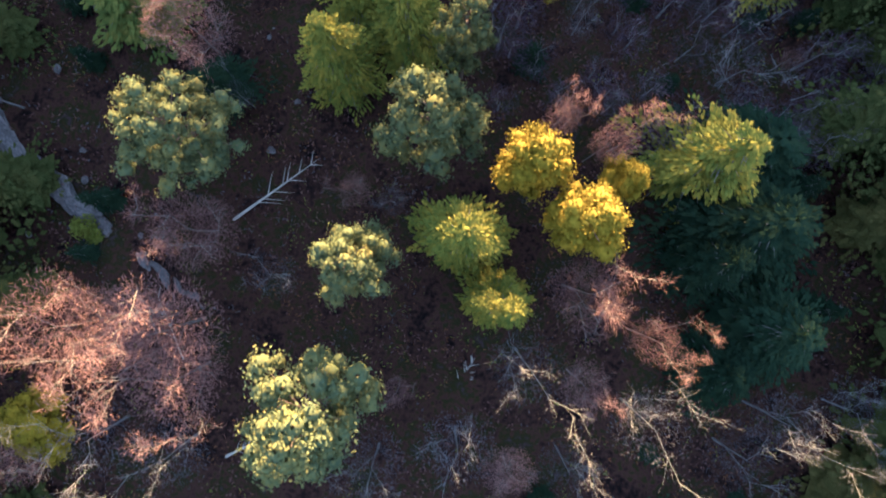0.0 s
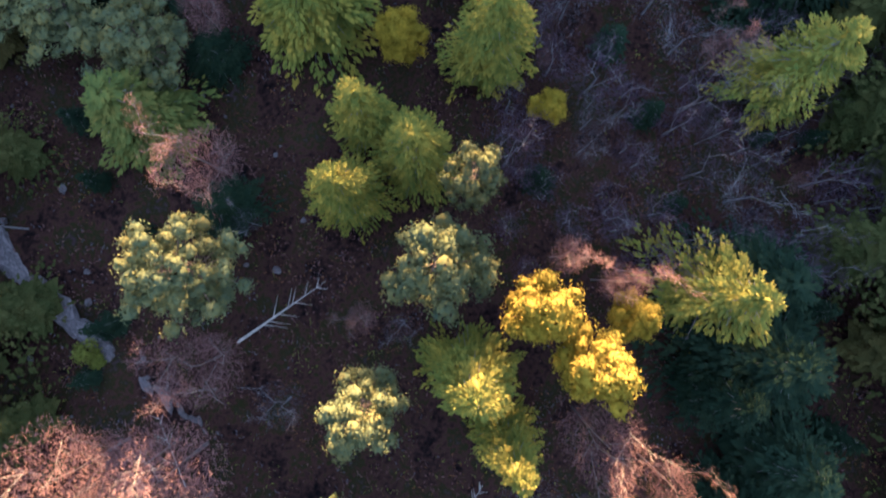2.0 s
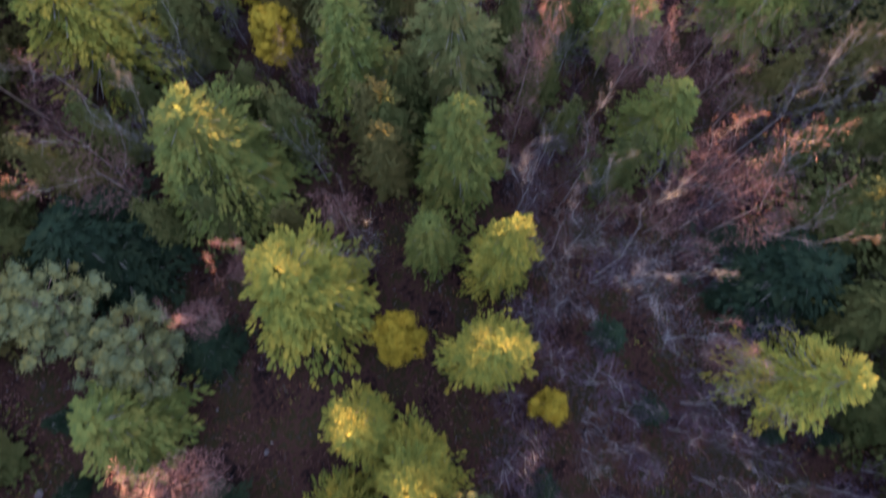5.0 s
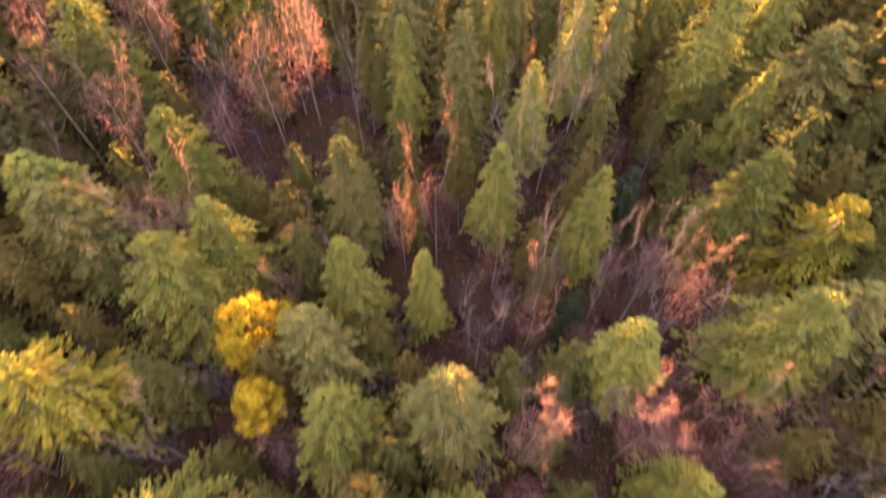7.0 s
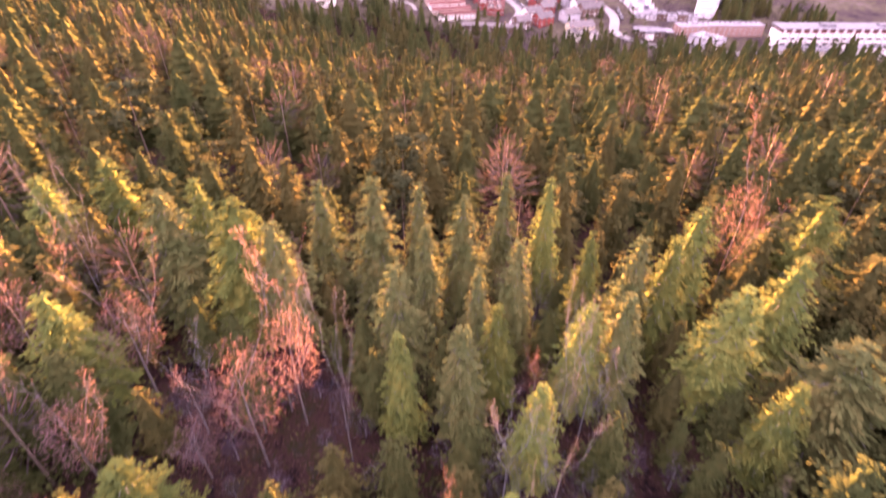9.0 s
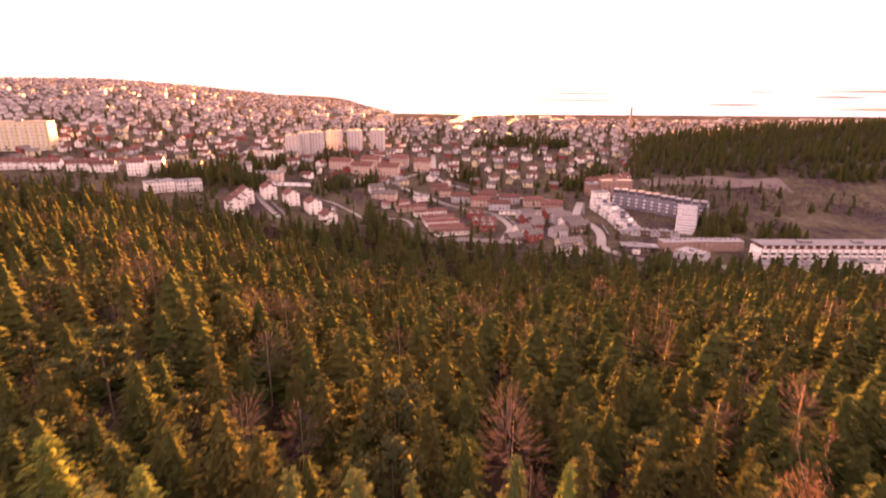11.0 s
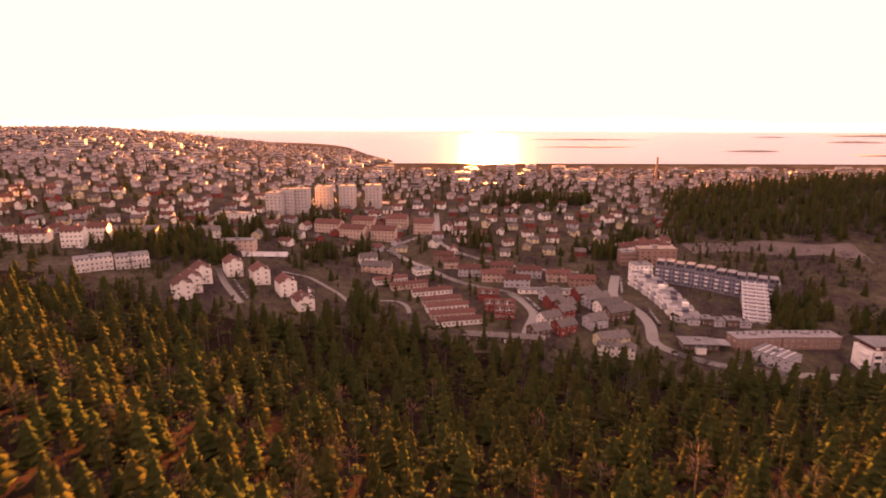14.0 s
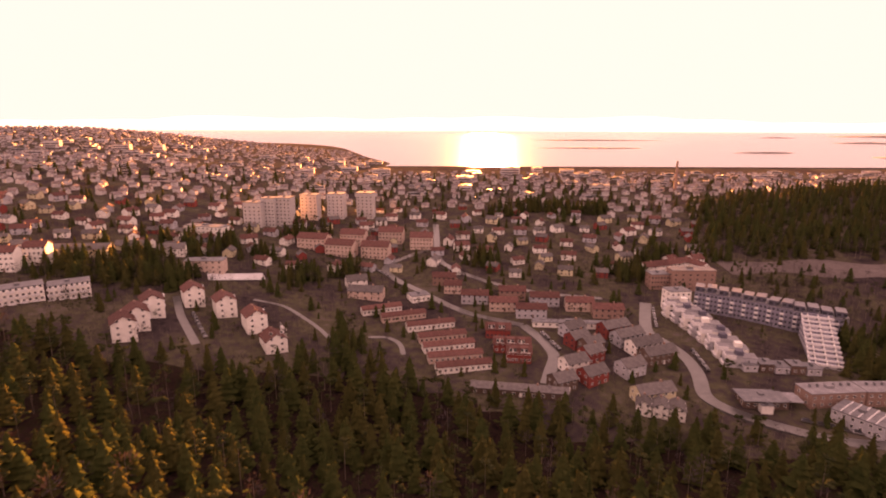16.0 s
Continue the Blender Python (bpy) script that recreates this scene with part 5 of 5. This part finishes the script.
# ---- the city beyond, the fjord and the far shore ----
# raised, close tones: distance haze is put into city walls and roofs
plain("city_wall", [(0.36, 0.33, 0.34), (0.48, 0.45, 0.46), (0.58, 0.56, 0.57), (0.38, 0.3, 0.3), (0.66, 0.64, 0.65)], scale=0.05, rough=0.85, space="World")
plain("city_roof", [(0.13, 0.105, 0.108), (0.18, 0.15, 0.155), (0.24, 0.2, 0.205)], scale=0.03, rough=0.9, gloss=0.0, space="World")
# lightened base colour stands in for haze over the fjord
plain("island", [(0.14, 0.12, 0.11), (0.18, 0.155, 0.145)], scale=0.01, rough=0.95, space="World")
plain("water", [(0.05, 0.06, 0.07), (0.07, 0.08, 0.09)], scale=0.01, rough=0.18, gloss=0.6, space="World")

rv = np.random.RandomState(23)


def built(x, y):
    """Where far houses stand: off the hill, the near streets and the water."""
    if x > 160 + 0.42 * max(0, y - 520) and 470 < y < 760:
        return False
    if y < 545 and -230 < x < 215:
        return False
    return (y < 1000 or ground_z(x, y) > WATER_Z + 0.6) and y > 470


def far_houses(name, label, spots, r, size, small=1.0):
    t = tagged(new(name), label, "houses", kind="stuff")
    wv, wf, rv_, rf = [], [], [], []
    for x, y in spots:
        l, w = r.uniform(*size), r.uniform(6, 8) * small
        e, rise = r.uniform(3, 5) * small, r.uniform(1.6, 2.6) * small
        a = r.uniform(-0.5, 0.5) + (1.57 if r.uniform() < 0.35 else 0)
        c, s, z = math.cos(a), math.sin(a), ground_z(x, y)
        for (v, f), vs, fs in ((gable_body(l, w, e, rise), wv, wf), (gable_roof(l, w, e, rise), rv_, rf)):
            n = len(vs)
            vs += [(x + p * c - q * s, y + p * s + q * c, z + h) for p, q, h in v]
            fs += [tuple(n + k for k in g) for g in f]
    part("walls", (wv, wf), M["city_wall"], t)
    part("roofs", (rv_, rf), M["city_roof"], t)
    return t


far_spots = scatter(rv, 5200, -560, 420, 500, 900, 15, [], built)
nearest = sorted(far_spots, key=lambda p: p[1] + 0.25 * abs(p[0]))[:240]
kinds = [("white_wall", "tile_roof"), ("white_wall", "slate_roof"), ("cream_wall", "slate_roof"), ("grey_wall", "tile_roof"), ("red_wall", "slate_roof"), ("white_wall", "tile_roof")]
VILLA = []
for wall, roof in kinds:
    length = rv.uniform(8.5, 12)
    v = house(0, 0, length, 7.0, 4.4, 2.4, 0, wall, roof, f"small {NAMED[wall]} house with a pitched roof", "villa", "villas across the valley", panes=False)
    for k in (-0.25, 0.25):
        for z in (1.4, 3.4):
            put_part("window", shared("small_window", lambda: boxes((-0.7, 0.7, -0.05, 0.02, -0.55, 0.55)), "window_pane"), v, k * length, -3.5, z)
    VILLA.append(model(v))
for n, (x, y) in enumerate(nearest):
    turn = rv.uniform(-28, 28) + (90 if rv.uniform() < 0.35 else 0)
    s = rv.uniform(0.72, 0.95) if y < 680 else rv.uniform(0.55, 0.75)
    copy_thing(VILLA[n % 6], pose(x, y, site(x, y, 10, 7, turn), 0, 0, turn) @ Matrix.Diagonal((s, s, s, 1)))
close_villas = set(nearest)
far_houses("house_quarter", "hundreds of small white wooden houses with dark roofs", [p for p in far_spots if p not in close_villas], rv, (5, 7.5), 0.8)
hill_spots = scatter(rv, 9000, -1300, 700, 830, 1500, 11, [], built)
far_houses("hill_quarter", "far white houses spread over the city hill", hill_spots, rv, (3.5, 6.5), 0.42)
for x, y in scatter(rv, 500, -1000, 800, 760, 1180, 36, [], built):
    l, w, h = rv.uniform(9, 26), rv.uniform(6, 10), rv.choice([2.5, 3, 4, 5, 7, 9], p=[0.3, 0.25, 0.2, 0.15, 0.07, 0.03])
    z = ground_z(x, y)
    t = tagged(new("office_block"), "far pale city block with a flat roof and bands of windows", "building", "blocks of the city")
    t.matrix_basis = pose(x, y, z, 0, 0, rv.uniform(-12, 12))
    part("wall", boxes((-l / 2, l / 2, -w / 2, w / 2, -4, h)), M["city_wall"], t)
    part("roof", boxes((-l / 2 - 0.3, l / 2 + 0.3, -w / 2 - 0.3, w / 2 + 0.3, h + 0.01, h + 0.5), (-l * 0.1, l * 0.15, -2, 2, h + 0.5, h + 1.5)), M["felt_roof"], t)
    for s in range(max(1, int(h // 3.4))):
        part("window_band", boxes((-l / 2 + 1, l / 2 - 1, -w / 2 - 0.06, -w / 2 + 0.02, 1.0 + 3 * s, 2.4 + 3 * s)), M["window_pane"], t)
stack = tagged(new("chimney_stack"), "tall slim brick factory chimney", "chimney")
stack.matrix_basis = pose(255, 800, ground_z(255, 800))
part("shaft", tubes([((0, 0, -1), (0, 0, 34), 1.7, 1.0)], 12), M["brick_wall"], stack)

town_trees = [p for p in scatter(rv, 9000, -480, 420, 425, 860, 6.6, [], lambda x, y: y > wood_edge(x) + 2 and (x < 150 + 0.42 * (y - 520) or y > 760)) if noise.noise(Vector((p[0] * 0.018, p[1] * 0.018, 0))) > -0.2]
# extra trees, added to break up low sun streaks between the houses
town_trees += scatter(rv, 2600, -60, 330, 560, 900, 8.5, town_trees, lambda x, y: x < 150 + 0.42 * (y - 520) or y > 760)
PLOTS = {}
for o in scene.objects:
    if o.name.split(".")[0] in ("wall", "terrace") and o.parent and o.parent.parent is None and o.parent.matrix_basis.translation.y > 340:
        m = o.parent.matrix_basis
        xs, ys = [v.co.x for v in o.data.vertices], [v.co.y for v in o.data.vertices]
        reach = max(map(abs, xs + ys)) + 8
        plot = (m.inverted(), min(xs), max(xs), min(ys), max(ys))
        px, py = m.translation.x, m.translation.y
        for i in range(int((px - reach) // 20), int((px + reach) // 20) + 1):
            for j in range(int((py - reach) // 20), int((py + reach) // 20) + 1):
                PLOTS.setdefault((i, j), []).append(plot)


def clear(x, y, margin):
    """Whether a spot lies off every building by the margin."""
    for inv, x0, x1, y0, y1 in PLOTS.get((int(x // 20), int(y // 20)), ()):
        p = inv @ Vector((x, y, 0))
        if x0 - margin < p.x < x1 + margin and y0 - margin < p.y < y1 + margin:
            return False
    return True


ROADS = [tuple(v.co[:2]) for o in scene.objects if o.type == "MESH" and o.name.startswith(("road", "street", "path", "pond")) for v in o.data.vertices]
town_trees = [p for p in town_trees if clear(p[0], p[1], 4.0) and all((p[0] - a) ** 2 + (p[1] - b) ** 2 > 30 for a, b in ROADS) and all((p[0] - a) ** 2 + (p[1] - b) ** 2 > 30 for a, b in far_spots)]
wood("town_trees", "spruces and bare birches between the houses", town_trees, rv, (6, 4, 1), 0.55, (6, 11))
# the first four groves are added to cast shade on the valley ground
GROVES = [(60, 700, 16), (112, 705, 16), (140, 700, 14), (86, 715, 14), (184, 428, 9), (140, 428, 6), (-80, 528, 9), (-42, 453, 8), (-183, 497, 20), (-139, 499, 10), (-185, 508, 32), (-150, 500, 18), (-160, 560, 26), (-85, 524, 9), (-47, 455, 9), (188, 428, 12), (206, 444, 14), (-100, 612, 20), (150, 580, 18), (-60, 545, 10), (120, 545, 12), (30, 575, 14), (232, 420, 16), (-118, 560, 14), (118, 418, 6)]
grove_spots = []
for gx, gy, gr in GROVES:
    grove_spots += scatter(rv, 600, gx - gr, gx + gr, gy - gr, gy + gr, 4.4, grove_spots, lambda x, y: (x - gx) ** 2 + (y - gy) ** 2 < gr * gr)
grove_spots = [p for p in grove_spots if clear(p[0], p[1], 3.5) and all((p[0] - a) ** 2 + (p[1] - b) ** 2 > 25 for a, b in ROADS)]
wood("spruce_groves", "dark spruce groves between the houses", grove_spots, rv, (9, 6, 1), 0.12, (9, 14))
bushes = [p for p in scatter(rv, 20000, -330, 240, 372, 600, 3.4, [], lambda x, y: y > wood_edge(x) + 1) if clear(p[0], p[1], 1.6) and all((p[0] - a) ** 2 + (p[1] - b) ** 2 > 20 for a, b in ROADS)]
wood("garden_bushes", "bare garden bushes, hedges and small trees", bushes[:3000], rv, (3, 4, 1), 0.82, (3.5, 7.5))
hill = scatter(rv, 16000, 150, 520, 500, 720, 4.8, [], lambda x, y: x > 150 + (y - 520) * 0.42 + 75 * rv.uniform() ** 2 and y > 600 - 0.2 * x + 30 * rv.uniform() ** 2 and x < 0.95 * (y - 60))
wood("east_hill_wood", "dark spruce wood covering the eastern hill", hill, rv, (5, 4, 1), 0.22, (9, 14))

foot = [p for p in scatter(rv, 2600, 185, 340, 470, 566, 5.0, [], lambda x, y: abs(y - 552 + 0.22 * (x - 186)) > 13 and x < 0.95 * (y - 60)) if clear(p[0], p[1], 3.0)]
wood("hill_foot_wood", "bare birches and young spruces at the foot of the hill", foot, rv, (6, 4, 1), 0.75, (7, 12))

water = tagged(new("water", mesh_of("water", *sheet(np.linspace(-4900, 4900, 30), np.linspace(1090, 4900, 14), lambda x, y: 0 * x + WATER_Z), M["water"])), "wide fjord lying bright under the sun", "fjord", kind="structure")


def island(name, x, y, length, width, height):
    n, m = 28, 6
    verts, faces = [], []
    for k in range(m):
        f = 1 - k / (m - 1)
        for i in range(n):
            a = 6.283 * i / n
            wob = 1 + 0.25 * math.sin(3 * a + x) + 0.15 * math.sin(5 * a + y)
            verts.append((x + length / 2 * math.cos(a) * wob * f ** 0.6, y + width / 2 * math.sin(a) * wob * f ** 0.6, WATER_Z - 1 + (height + 1) * (1 - f) + (math.sin(i * 1.7 + k) * height * 0.06 if k else 0)))
    for k in range(m - 1):
        faces += [(k * n + i, k * n + (i + 1) % n, (k + 1) * n + (i + 1) % n, (k + 1) * n + i) for i in range(n)]
    faces.append(tuple((m - 1) * n + i for i in range(n)))
    return tagged(new(name, mesh_of(name, verts, faces, M["island"], True)), "low wooded island in the fjord", "island", "islands of the fjord", kind="structure")


for n, (x, y, l, w, h) in enumerate([(760, 1500, 160, 50, 2.5), (420, 1700, 340, 60, 2), (1450, 2100, 240, 90, 4), (1850, 2000, 700, 140, 6), (1050, 1330, 420, 80, 3), (2300, 2900, 900, 200, 8), (560, 2300, 500, 80, 3), (1500, 2700, 160, 60, 3)]):
    island(f"island_{n + 1}", x, y, l, w, h)


def far_shore(name, y, top, wave, seed, haze_glow):
    """A pale ridge on the skyline; distance haze is put in as emission."""
    m = bpy.data.materials.new(name)
    m.use_nodes = True
    skin = m.node_tree.nodes["Principled BSDF"]
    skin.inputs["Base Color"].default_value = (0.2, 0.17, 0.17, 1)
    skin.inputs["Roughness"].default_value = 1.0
    skin.inputs["Emission Color"].default_value = (*haze_glow, 1)
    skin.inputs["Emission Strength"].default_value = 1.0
    r = np.random.RandomState(seed)
    xs = np.linspace(-4600, 4600, 160)
    z = top + sum(wave / (k + 1) * np.sin(xs * 0.0007 * (k + 1) ** 1.5 + r.uniform(0, 6)) for k in range(6))
    verts = [(x, y + 60, WATER_Z - 5) for x in xs] + [(x, y + 200, h) for x, h in zip(xs, z)] + [(x, y + 330, WATER_Z - 5) for x in xs]
    n = len(xs)
    faces = [(j * n + i, j * n + i + 1, (j + 1) * n + i + 1, (j + 1) * n + i) for j in (0, 1) for i in range(n - 1)]
    return tagged(new(name, mesh_of(name, verts, faces, m, True)), "pale wooded hills along the far shore, haze painted as emission", "hills", kind="structure")


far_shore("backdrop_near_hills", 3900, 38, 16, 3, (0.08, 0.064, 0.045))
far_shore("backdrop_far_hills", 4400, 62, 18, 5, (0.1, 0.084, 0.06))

for t in TEMPLATES:
    for o in (*t.children_recursive, t):
        bpy.data.objects.remove(o)
